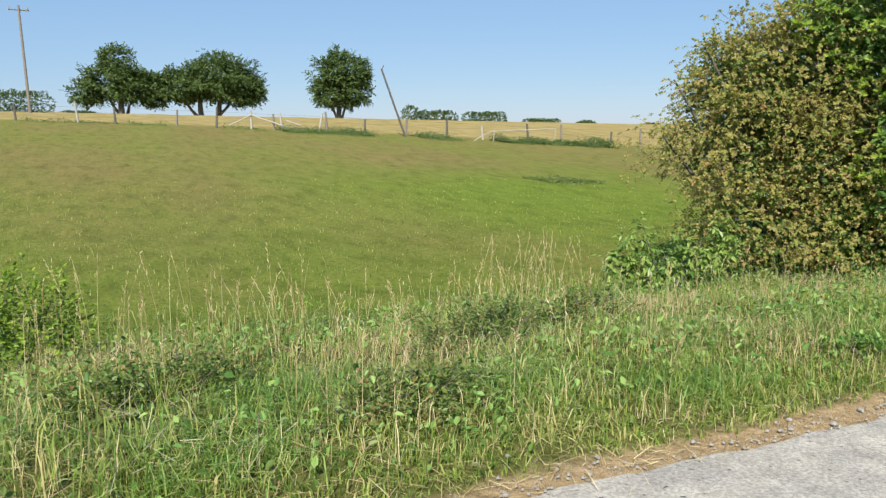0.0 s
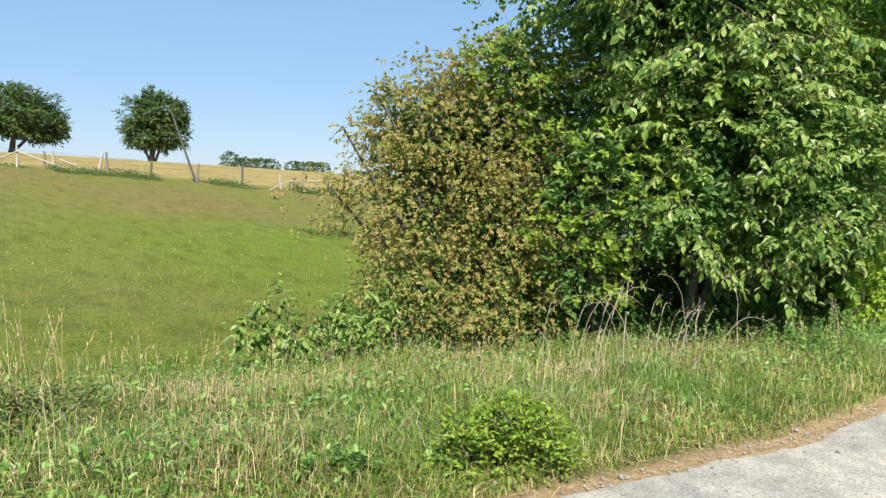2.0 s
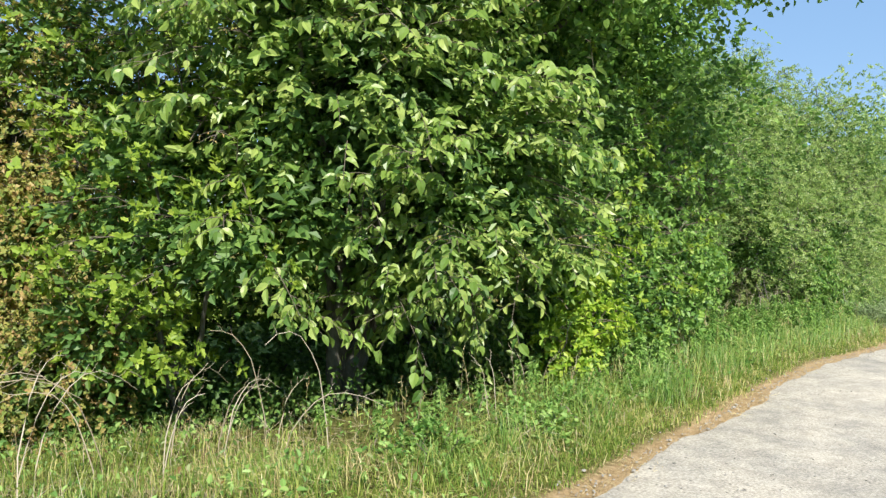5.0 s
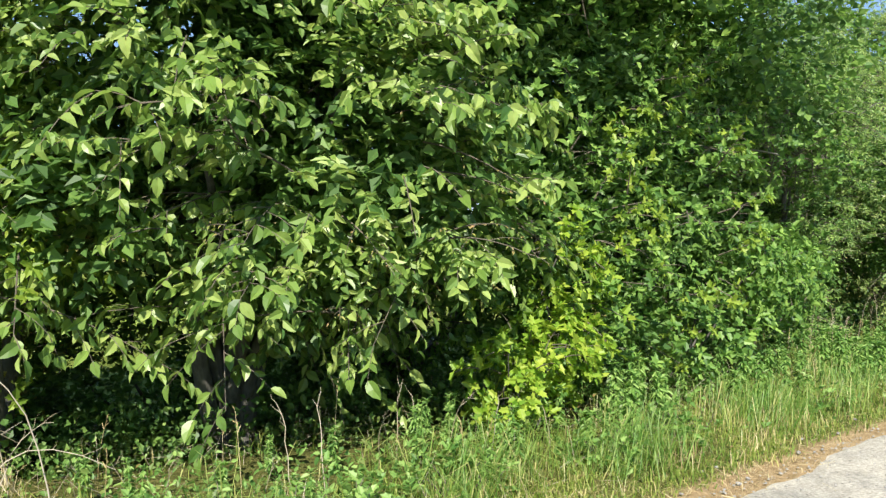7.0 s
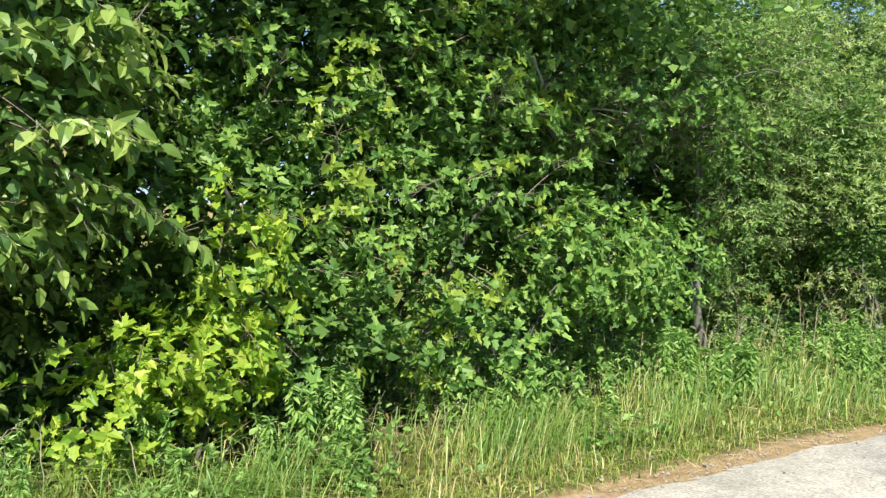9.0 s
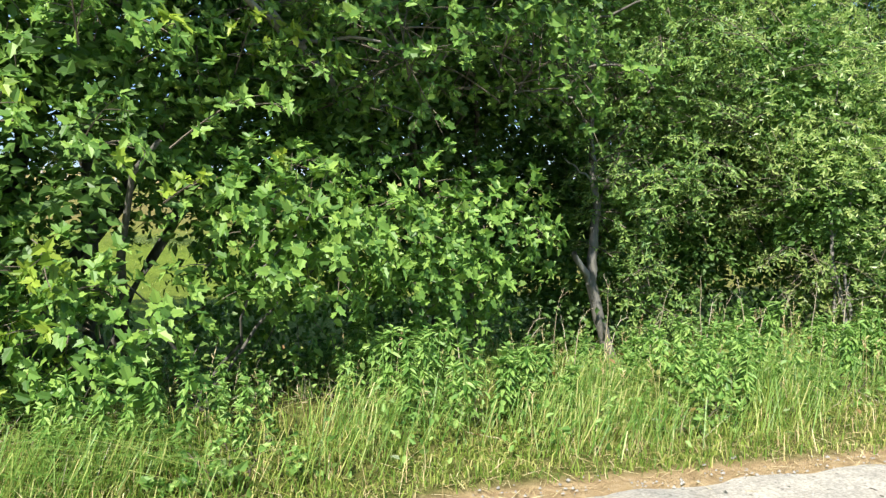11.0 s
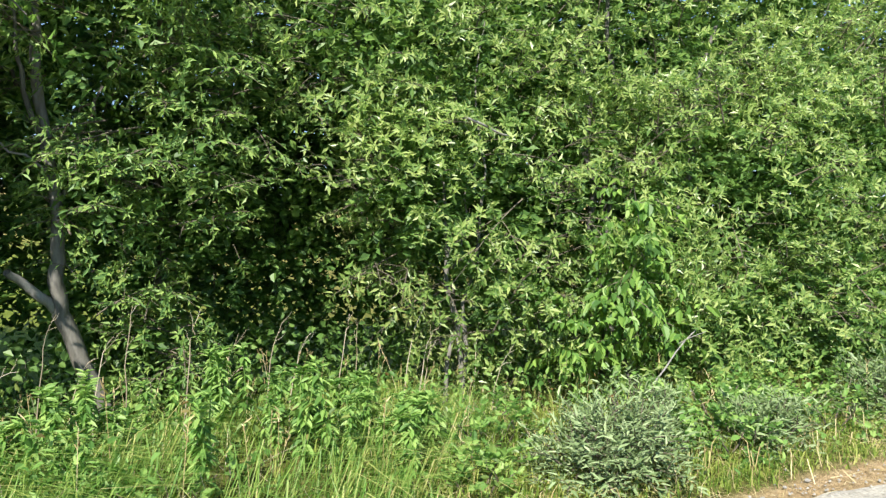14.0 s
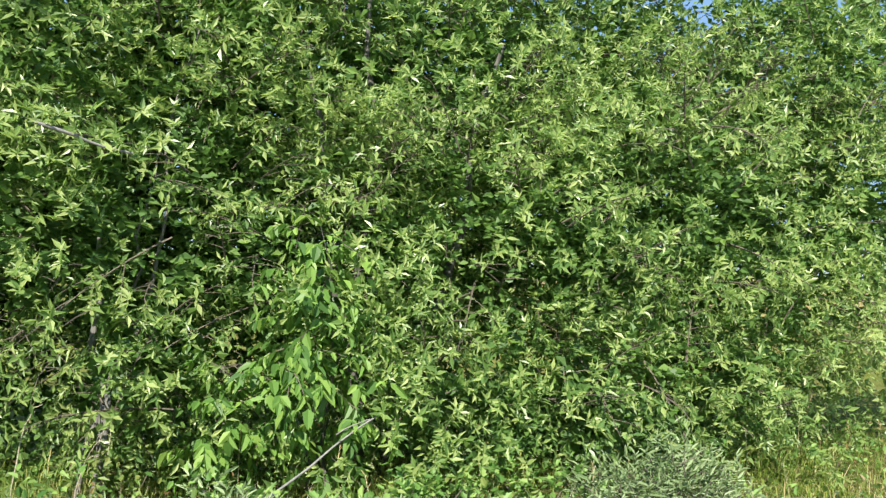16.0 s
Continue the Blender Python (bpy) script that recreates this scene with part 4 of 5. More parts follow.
low_maple = thing("maple_bough", 14.6, 4.0, "low maple bough with bright sunlit leaves", "sapling")
foliage(low_maple, "leaves", [(14.4, 3.75, 0.25, 0.5, 0.35, 0.4), (15.3, 3.85, 0.75, 0.6, 0.35, 0.35), (16.1, 4.2, 0.7, 0.5, 0.35, 0.35), (16.75, 4.35, 0.72, 0.4, 0.3, 0.28), (16.4, 4.3, 0.3, 0.45, 0.3, 0.2)], 700, 7, 0.18, 0.075, 0.62, MAPLE2, LOBED, inner=0.2, gap=0.2, low=0.15, rosette=True)
grow_limbs(low_maple, 14.8, 4.4, [(14.4, 3.7, 0.5), (15.4, 3.8, 0.9), (16.0, 4.0, 0.9)], 0.02, 19)

shade = thing("shaded_thicket", 17.6, 6.2, "thicket of thin stems with leaves coloured dark for shade", "thicket")
SB = [(16.7, 6.1, 1.3, 1.3, 0.8, 1.6), (18.2, 6.4, 1.3, 1.4, 0.8, 1.7), (19.5, 6.3, 1.3, 1.2, 0.9, 1.6), (17.6, 5.9, 2.9, 1.8, 1.2, 0.9), (16.3, 5.3, 2.2, 0.8, 0.8, 0.9), (17.3, 4.9, 2.4, 0.9, 0.7, 0.5), (16.8, 6.2, 0.2, 1.4, 0.7, 0.8), (18.6, 6.2, 0.2, 1.4, 0.7, 0.8), (20.4, 6.4, 0.4, 1.4, 0.7, 1.0), (20.7, 6.3, 2.0, 0.9, 0.6, 1.1), (21.8, 6.7, 1.4, 1.5, 0.7, 1.6), (23.6, 6.6, 1.4, 1.5, 0.7, 1.6), (25.4, 6.4, 1.4, 1.4, 0.7, 1.7), (17.5, 6.4, 2.3, 1.3, 0.6, 1.0), (16.0, 6.9, 1.5, 1.2, 0.6, 1.6), (17.8, 7.0, 1.4, 1.4, 0.6, 1.7), (19.6, 7.0, 1.4, 1.3, 0.6, 1.7), (16.5, 7.0, 3.3, 1.6, 0.7, 1.0), (19.0, 6.6, 3.2, 1.6, 0.7, 1.0)]
# leaf colour carries the thicket's shade; backing leaves added to close bright gaps
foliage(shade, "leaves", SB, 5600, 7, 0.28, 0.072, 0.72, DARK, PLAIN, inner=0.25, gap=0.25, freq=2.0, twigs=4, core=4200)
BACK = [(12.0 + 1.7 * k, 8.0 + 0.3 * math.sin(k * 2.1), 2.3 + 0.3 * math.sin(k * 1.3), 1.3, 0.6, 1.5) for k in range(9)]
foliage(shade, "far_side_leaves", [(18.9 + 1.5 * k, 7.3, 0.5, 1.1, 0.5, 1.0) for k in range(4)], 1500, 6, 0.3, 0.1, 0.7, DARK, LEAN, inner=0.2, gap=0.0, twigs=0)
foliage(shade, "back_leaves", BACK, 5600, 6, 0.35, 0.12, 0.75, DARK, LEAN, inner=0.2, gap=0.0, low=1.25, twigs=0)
for k, (sx, sy, tx, ty, tz, r0) in enumerate([(16.6, 6.2, 16.4, 6.1, 3.0, 0.035), (17.05, 6.0, 16.9, 6.0, 3.1, 0.05), (17.4, 6.1, 17.3, 6.1, 3.0, 0.04), (18.9, 6.2, 19.1, 6.2, 2.9, 0.04)]):
    limb(shade, "stem", (sx, sy, float(ground_z(sx, sy)) - 0.05), (tx, ty, tz), r0, r0 * 0.4, 0.05, 300 + k, TWIG)
for k in range(7):
    a = Vector((16.0 + 0.35 * k, 5.6, 1.5 + 0.22 * (k % 3)))
    limb(shade, "branch", a, a + Vector((-0.9 + 0.2 * (k % 4), -0.7, 0.35 - 0.12 * k % 0.3)), 0.014, 0.004, 0.03, 320 + k)

ash = thing("crooked_willow_tree", 18.55, 5.42, "crooked grey tree trunk with a broken stub", "tree")
g0 = float(ground_z(18.55, 5.42))
for n, (ax, ay, az, bx, by, bz, r0, r1) in enumerate([(18.58, 5.45, g0 - 0.05, 18.24, 5.35, 0.12, 0.062, 0.05), (18.24, 5.35, 0.10, 18.24, 5.3, 0.66, 0.048, 0.038), (18.24, 5.3, 0.64, 18.16, 5.27, 1.4, 0.038, 0.03), (18.16, 5.27, 1.38, 18.1, 5.2, 2.6, 0.032, 0.02)]):
    limb(ash, "trunk", (ax, ay, az), (bx, by, bz), r0, r1, 0.012, 40 + n, GREY_BARK)
limb(ash, "stub", (18.25, 5.37, 0.08), (17.97, 5.2, 0.40), 0.038, 0.022, 0.015, 45, PALE_BARK)
limb(ash, "limb", (18.24, 5.3, 0.8), (18.5, 5.2, 1.5), 0.02, 0.01, 0.02, 46)
limb(ash, "limb", (18.18, 5.27, 1.2), (18.05, 5.1, 1.9), 0.018, 0.008, 0.02, 47)
limb(ash, "limb", (18.2, 5.27, 1.0), (17.8, 5.1, 1.2), 0.010, 0.004, 0.02, 48, PALE_BARK)
AB = [(18.5, 5.15, 1.8, 0.6, 0.5, 0.75), (18.5, 5.15, 0.75, 0.35, 0.3, 0.5), (18.85, 5.2, 1.0, 0.5, 0.4, 0.75), (18.85, 5.3, -0.05, 0.3, 0.3, 0.4), (19.4, 5.4, 1.7, 0.6, 0.5, 0.6), (18.0, 5.2, 2.5, 0.8, 0.6, 0.5), (18.9, 5.5, 3.3, 1.1, 0.7, 0.9), (18.7, 5.0, 2.5, 0.7, 0.5, 0.5)]
foliage(ash, "leaves", AB, 1700, 9, 0.18, 0.06, 0.36, ASHY, LEAN, inner=0.2, gap=0.4, freq=2.6, twigs=4, core=400, rosette=True)
boughs(ash, "bough_leaves", AB, 220, 0.5, 7, 7, 0.065, 0.34, ASHY, LEAN, lift=0.2, hang=0.25, gap=0.3, freq=2.6, low=0.3, flat=0.6, droop=0.25, level=0.4)

sallow = thing("sallow_bush", 22.0, 5.2, "large yellow-green sallow bush with narrow leaves", "bush")
WB = [(25.0, 4.55, 0.4, 0.9, 0.8, 0.8), (26.4, 4.9, 1.2, 1.0, 1.0, 1.4), (24.5, 4.25, 0.0, 0.8, 0.55, 0.5), (26.2, 4.8, 2.6, 1.0, 0.9, 0.9), (20.2, 4.95, 2.0, 0.75, 0.6, 0.8), (20.35, 4.85, 0.9, 0.55, 0.5, 0.6), (21.0, 5.1, 0.8, 0.85, 0.95, 1.1), (21.9, 5.0, 0.7, 0.95, 1.0, 1.1), (23.0, 4.75, 0.7, 1.1, 1.1, 1.2), (21.4, 5.6, 1.9, 1.1, 1.0, 1.0), (22.8, 5.5, 2.1, 1.3, 1.1, 1.0), (24.3, 4.8, 1.2, 1.2, 1.2, 1.3), (22.2, 6.2, 3.0, 1.8, 1.2, 0.9), (20.5, 5.9, 2.6, 0.9, 0.9, 1.0), (21.4, 6.5, 4.0, 1.4, 0.9, 0.9), (24.2, 5.7, 2.8, 1.3, 1.1, 1.1), (23.4, 6.4, 4.0, 1.7, 1.1, 1.0), (25.6, 5.5, 3.2, 1.2, 1.1, 1.3), (25.6, 4.8, 1.2, 1.0, 1.1, 1.4), (22.5, 4.15, -0.15, 0.7, 0.5, 0.45), (23.5, 4.05, 0.0, 0.8, 0.55, 0.5), (20.95, 4.6, 0.2, 0.45, 0.4, 0.5), (22.2, 6.0, 1.2, 1.6, 0.6, 1.5), (24.6, 5.8, 1.2, 1.6, 0.6, 1.5)]
# added dark backing, standing in for deep shade behind the sallow
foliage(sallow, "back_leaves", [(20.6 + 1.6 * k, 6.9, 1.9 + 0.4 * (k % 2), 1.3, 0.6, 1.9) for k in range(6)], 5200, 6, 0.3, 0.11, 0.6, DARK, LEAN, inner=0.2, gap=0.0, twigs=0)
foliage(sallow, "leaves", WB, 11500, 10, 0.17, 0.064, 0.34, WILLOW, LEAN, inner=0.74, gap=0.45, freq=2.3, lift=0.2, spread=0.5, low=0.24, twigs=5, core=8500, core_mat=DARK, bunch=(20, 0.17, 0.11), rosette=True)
boughs(sallow, "bough_leaves", WB, 760, 0.55, 7, 7, 0.062, 0.36, WILLOW, LEAN, lift=0.35, hang=0.15, gap=0.35, freq=2.6, low=0.4, flat=0.5, droop=0.2, level=0.6, rosette=True)
grow_limbs(sallow, 20.62, 4.7, [(20.55, 5.1, 1.6), (20.95, 5.0, 1.4), (21.2, 5.3, 2.2)], 0.027, 11, GREY_BARK)
for k, (tx, ty, tz) in enumerate([(22.3, 5.2, 2.6), (21.8, 4.9, 1.9), (23.2, 4.9, 2.3)]):
    limb(sallow, "limb", (22.2 + 0.1 * k, 5.1, float(ground_z(22.2, 5.1)) - 0.05), (tx, ty, tz), 0.05, 0.015, 0.05, 110 + k)
limb(sallow, "dead_branch", (20.35, 4.02, 1.28), (20.75, 4.15, 1.2), 0.009, 0.005, 0.01, 115, PALE_BARK)

sucker = thing("elm_sucker", 21.75, 4.1, "bright broad-leaved elm suckers in front of the sallow", "sapling")
foliage(sucker, "leaves", [(21.65, 4.1, 0.55, 0.26, 0.2, 0.42), (21.75, 4.05, 0.0, 0.32, 0.22, 0.45), (21.3, 4.2, -0.1, 0.25, 0.2, 0.3), (21.55, 4.0, 0.35, 0.2, 0.18, 0.4)], 190, 7, 0.22, 0.085, 0.48, MAPLE2, PLAIN, inner=0.2, gap=0.0, hang=0.9, low=0.05)
grow_limbs(sucker, 21.75, 4.2, [(21.65, 4.1, 0.9), (21.85, 4.05, 0.4), (21.35, 4.15, 0.2)], 0.012, 12)

far_hedge = thing("sallow_hedge", 31.0, 5.2, "pale green hedge running on beside the lane", "hedge")
FB = [(27.5, 5.0, 2.0, 1.6, 1.3, 3.0), (30.2, 5.1, 2.0, 2.0, 1.4, 3.2), (33.6, 5.3, 1.6, 2.4, 1.4, 2.7), (38.0, 5.6, 1.2, 3.0, 1.5, 2.6), (44.0, 6.1, 1.0, 3.4, 1.6, 2.6)]
foliage(far_hedge, "leaves", FB, 6200, 8, 0.25, 0.10, 0.4, WILLOW, LEAN, inner=0.7, gap=0.3, twigs=0, core=4200, rosette=True)

# ---- verge plants ----
def verge_depth(x, y):
    return y - road_edge(x)


def verge_keep(x, y):
    d = verge_depth(x, y)
    patch = 0.75 + 0.25 * np.sin(x * 2.3 + 1.2 * np.sin(y * 3.1))
    d = d + 0.15 * np.sin(x * 2.9 + 2 * np.sin(x * 1.7)) * np.sin(x * 7.1 + y) - 0.05
    shaded = (x > 9.3) & (x < 16.2) & (d > 1.1 + 0.12 * np.sin(x * 5.3))      # little grows under the crowns
    return np.clip((d - 0.05) / 0.25, 0.0, 1) * np.clip((5.2 - d) / 3.0, 0.10, 1) * patch * np.where(shaded, 0.12, 1)


p = scatter(115000, -3.0, 27, 2.0, 8.0, verge_keep)
d = np.clip(verge_depth(p[:, 0], p[:, 1]) / 0.7, 0.2, 1)
tuft = 0.62 + 0.38 * np.sin(p[:, 0] * 3.1 + np.sin(p[:, 1] * 4)) * np.sin(p[:, 1] * 3.7 + p[:, 0])
tall_part = 1 + 0.35 * np.clip((p[:, 0] - 12) / 4, 0, 1) - 0.6 * np.clip((p[:, 0] - 19.5) / 2, 0, 1)
v, f = blades(p, 0.27 * d * tuft * tall_part * rng.uniform(0.4, 1.35, len(p)) + 0.03, rng.uniform(0.003, 0.0075, len(p)), rng.uniform(0.15, 1.35, len(p)))
tagged(mesh_object("verge_grass", v, f, GRASS), "long green and yellowing verge grass", "grass", kind="stuff")

p = scatter(16000, -6.0, 16, 7.5, 22.0, lambda x, y: np.clip((24 - y) / 16, 0, 1))
v, f = blades(p, rng.uniform(0.03, 0.10, len(p)), rng.uniform(0.006, 0.014, len(p)), rng.uniform(0.3, 1.0, len(p)))
tagged(mesh_object("pasture_grass", v, f, GRASS), "short grazed pasture grass", "grass", kind="stuff")

p = scatter(90000, -3.0, 20.2, 2.3, 5.2, lambda x, y: np.clip((verge_depth(x, y) - 0.22) / 0.3, 0, 1) * np.clip((np.where((x > 9.3) & (x < 16.2), 1.2, 2.0) - verge_depth(x, y)) / 0.6, 0, 1) * np.clip(0.4 + np.sin(x * 3.7 + y) * np.sin(y * 4.1 - x), 0, 1))
v, f = blades(p, rng.uniform(0.22, 0.58, len(p)) * np.where(p[:, 0] < 10, 0.48, 1.0), rng.uniform(0.0028, 0.007, len(p)), rng.uniform(0.8, 1.5, len(p)), np.clip((p[:, 0] - 11) / 3, 0, 0.85))
tagged(mesh_object("arching_grass", v, f, LUSH), "tall lush arching grass on the verge", "grass", kind="stuff")

p = scatter(150000, -3.0, 25, 2.0, 3.9, lambda x, y: np.clip((verge_depth(x, y) - 0.04) / 0.12, 0, 1) * np.clip((1.0 - verge_depth(x, y)) / 0.5, 0, 1) * np.clip(0.65 + 0.5 * np.sin(x * 5.3 + np.sin(y * 6)) * np.sin(y * 7.1 + x * 2), 0.2, 1))
v, f = blades(p, rng.uniform(0.03, 0.12, len(p)), rng.uniform(0.004, 0.009, len(p)), rng.uniform(0.4, 1.4, len(p)))
tagged(mesh_object("lane_edge_turf", v, f, GRASS), "short trodden turf along the lane edge", "grass", kind="stuff")

# straw litter and dried grass along the lane
p = scatter(60000, -3.0, 27, 1.9, 5.0, lambda x, y: np.exp(-((verge_depth(x, y) - 0.14 - 0.10 * np.sin(x * 2.3 + np.sin(x * 5.1))) / 0.17) ** 2))
p[:, 2] += rng.uniform(0.004, 0.03, len(p))
a = rng.uniform(0, 2 * np.pi, len(p))
way = np.stack([np.cos(a), np.sin(a), rng.normal(0.12, 0.18, len(p))], 1)
v, f = leaf_mesh(p, way, rng.normal(0, 0.25, p.shape) + np.array([0, 0, 1.0]), rng.uniform(0.03, 0.13, len(p)), rng.uniform(0.0015, 0.0035, len(p)), STRAP)
tagged(mesh_object("straw_litter", v, f, STRAW), "dry straw and dead grass beside the lane", "litter", kind="stuff")

# dried-out tufts: thick at the lane edge, scattered through the sunny verge before the hedge
p = np.concatenate([scatter(16000, -3.0, 25, 2.0, 3.6, lambda x, y: np.exp(-((verge_depth(x, y) - 0.34) / 0.2) ** 2) * np.clip(0.5 + np.sin(x * 3.3 + np.sin(x * 7)) * np.sin(y * 9 + x), 0, 1)),
                    scatter(30000, -3.0, 9.5, 2.4, 5.6, lambda x, y: np.clip(0.3 + np.sin(x * 1.9 + y) * np.sin(y * 2.3 - x * 0.7), 0, 1) * np.clip((verge_depth(x, y) - 0.3) / 0.5, 0, 1))])
v, f = blades(p, rng.uniform(0.06, 0.28, len(p)), rng.uniform(0.002, 0.005, len(p)), rng.uniform(0.2, 1.4, len(p)))
tagged(mesh_object("dry_tufts", v, f, STRAW), "straw-coloured dried grass tufts on the verge", "grass", kind="stuff")

# undergrowth in the hedge's shade, that shade also put into its dark leaf colour
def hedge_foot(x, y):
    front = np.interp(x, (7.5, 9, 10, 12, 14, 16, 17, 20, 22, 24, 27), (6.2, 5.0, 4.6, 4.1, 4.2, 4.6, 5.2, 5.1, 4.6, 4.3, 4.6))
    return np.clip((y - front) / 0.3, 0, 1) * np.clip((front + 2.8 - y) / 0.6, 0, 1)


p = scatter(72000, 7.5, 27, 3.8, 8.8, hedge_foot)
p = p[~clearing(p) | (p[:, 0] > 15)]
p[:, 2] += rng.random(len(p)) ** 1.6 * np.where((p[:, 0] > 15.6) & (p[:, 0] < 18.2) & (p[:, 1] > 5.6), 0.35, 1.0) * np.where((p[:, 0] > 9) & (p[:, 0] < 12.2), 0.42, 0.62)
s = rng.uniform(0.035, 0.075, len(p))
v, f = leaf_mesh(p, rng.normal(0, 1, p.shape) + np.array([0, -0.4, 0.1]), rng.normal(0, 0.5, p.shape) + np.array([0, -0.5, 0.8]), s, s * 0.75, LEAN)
tagged(mesh_object("undergrowth", v, f, DARK), "ivy and seedlings under the hedge, darkened for its shade", "plants", kind="stuff")

# tangled dry stems among the grass
p = scatter(17000, -3.0, 24, 2.2, 6.4, lambda x, y: np.clip((verge_depth(x, y) - 0.2) / 0.4, 0, 1) * np.clip(0.45 + np.sin(x * 2.1 + 1) * np.sin(y * 2.7 + x), 0.1, 1))
p[:, 2] += rng.uniform(0.0, 0.12, len(p))
v, f = leaf_mesh(p, rng.normal(0, 1, p.shape) + np.array([0, 0, 0.7]), rng.normal(0, 1, p.shape), rng.uniform(0.06, 0.24, len(p)), rng.uniform(0.0014, 0.003, len(p)), STRAP)
tagged(mesh_object("dry_stems", v, f, DEAD), "tangled bleached stems among the verge grass", "grass", kind="stuff")

# small broad-leaved herbs between the grasses
for count, mat, lo, hi, phase, label in ((30000, BRAMBLE, 0.015, 0.05, 0.6, "dark creeping herbs low in the verge"), (40000, NETTLE, 0.02, 0.055, 2.4, "light green mixed herbs in the verge")):
    p = scatter(count, -3.0, 27, 2.0, 6.5, lambda x, y: np.clip((verge_depth(x, y) - 0.16) / 0.3, 0, 1) * np.clip(np.sin(x * 1.7 + phase) * np.sin(y * 2.9 + x * 0.8 + phase) + 0.35, 0.05, 1))
    p[:, 2] += rng.uniform(0.02, 0.22, len(p)) * np.where(p[:, 0] > 12, 1.6, 1.0) * np.clip(verge_depth(p[:, 0], p[:, 1]) / 0.8, 0.2, 1)
    s = rng.uniform(lo, hi, len(p))
    v, f = leaf_mesh(p, rng.normal(0, 1, p.shape) + np.array([0, 0, 0.3]), rng.normal(0, 0.45, p.shape) + np.array([0, -0.2, 1.0]), s, s * 0.55)
    tagged(mesh_object("verge_herbs", v, f, mat), label, "plants", kind="stuff")

# flowering grass stalks
p = scatter(900, -3.0, 27, 2.2, 6.6, lambda x, y: np.clip((verge_depth(x, y) - 0.35) / 0.5, 0, 1) * np.where((x < 7) | ((x > 15.5) & (x < 20.2)), 1.0, 0.3))
p = np.concatenate([p, scatter(60, 2.6, 3.6, 4.3, 5.2), scatter(50, -0.2, 2.0, 4.6, 5.6)])
n = len(p)
a = rng.uniform(0, 2 * np.pi, n)
h = rng.uniform(0.22, 0.52, n)
h[-110:] *= 1.5
bend = rng.uniform(0.03, 0.28, n)
w = np.linspace(0, 1, 5)
out = np.stack([np.cos(a), np.sin(a), np.zeros(n)], 1)
line = p[:, None] + np.array([0, 0, 1.0]) * (h[:, None] * (w - 0.25 * bend[:, None] * w ** 2))[..., None] + out[:, None] * (h[:, None] * bend[:, None] * w ** 2)[..., None]
v, f = tubes(line, 0.0016, 0.001, 3)
tagged(mesh_object("grass_stalks", v, f, STRAW), "thin straw-coloured flowering grass stalks", "grass", kind="stuff")
tip = line[:, -1]
k = 5
hp = np.repeat(tip, k, 0) - np.repeat(line[:, -1] - line[:, -2], k, 0) * np.tile(np.linspace(0, 0.8, k), n)[:, None]
hw = np.repeat(line[:, -1] - line[:, -2], k, 0) * 8 + rng.normal(0, 0.35, (n * k, 3))
v, f = leaf_mesh(hp, hw, rng.normal(0, 1, hp.shape), rng.uniform(0.02, 0.045, n * k), 0.006)
tagged(mesh_object("grass_seed_heads", v, f, STRAW), "pale grass seed heads above the verge", "grass", kind="stuff")


def low_bush(x, y, r, h, n, mat, size, ratio, name, label, category, group="", shape=PLAIN, hang=0.0):
    ob = thing(name, x, y, label, category, group)
    z = float(ob.location.z)
    foliage(ob, "leaves", [(x, y, z + h * 0.35, r, r * 0.8, h * 0.65), (x + r * 0.45, y + 0.1, z + h * 0.3, r * 0.6, r * 0.6, h * 0.55), (x - r * 0.5, y, z + h * 0.25, r * 0.55, r * 0.5, h * 0.5)],
            n, 6, min(0.2, h * 0.5), size, ratio, mat, shape, inner=0.25, gap=0.15, freq=4.0, lift=0.5, hang=hang, low=0.01)
    for k in range(4):
        limb(ob, "stem", (x + 0.03 * k, y, z - 0.03), (x + r * 0.6 * math.cos(k * 1.7), y + r * 0.5 * math.sin(k * 1.7), z + h * 0.75), 0.006, 0.003, 0.015, 500 + k, TWIG, 5, 5)
    return ob


for bx, by, br, bh, bn in [(2.45, 4.0, 0.55, 0.24, 560), (3.4, 4.2, 0.35, 0.26, 330), (0.4, 3.7, 0.5, 0.2, 420), (1.5, 3.1, 0.4, 0.15, 330)]:
    low_bush(bx, by, br, bh, bn, BRAMBLE, 0.028, 0.65, "bramble_mound", "low dark bramble mound in the verge grass", "bramble", "bramble mounds on the verge")
low_bush(5.22, 2.56, 0.34, 0.28, 900, MAPLE, 0.03, 0.65, "bramble_mound", "sunlit yellow-green bramble mound beside the lane", "bramble", "bramble mounds on the verge")
for bx, by, br, bh, bn in [(-0.25, 5.45, 0.42, 0.62, 560), (-1.1, 5.5, 0.6, 0.6, 600)]:
    low_bush(bx, by, br, bh, bn, MAPLE, 0.04, 0.7, "thorn_bush", "yellow-green thorn bush in the long grass", "bush", "thorn bushes at the field edge")
for bx, by, br, bh, bn in [(20.5, 2.9, 0.34, 0.33, 620), (20.95, 3.3, 0.24, 0.28, 230), (21.65, 3.0, 0.28, 0.24, 260), (23.05, 3.12, 0.42, 0.40, 720)]:
    low_bush(bx, by, br, bh, bn, MUG, 0.052, 0.24, "mugwort_clump", "silvery grey-green mugwort clump at the lane edge", "plant", "mugwort clumps on the verge")
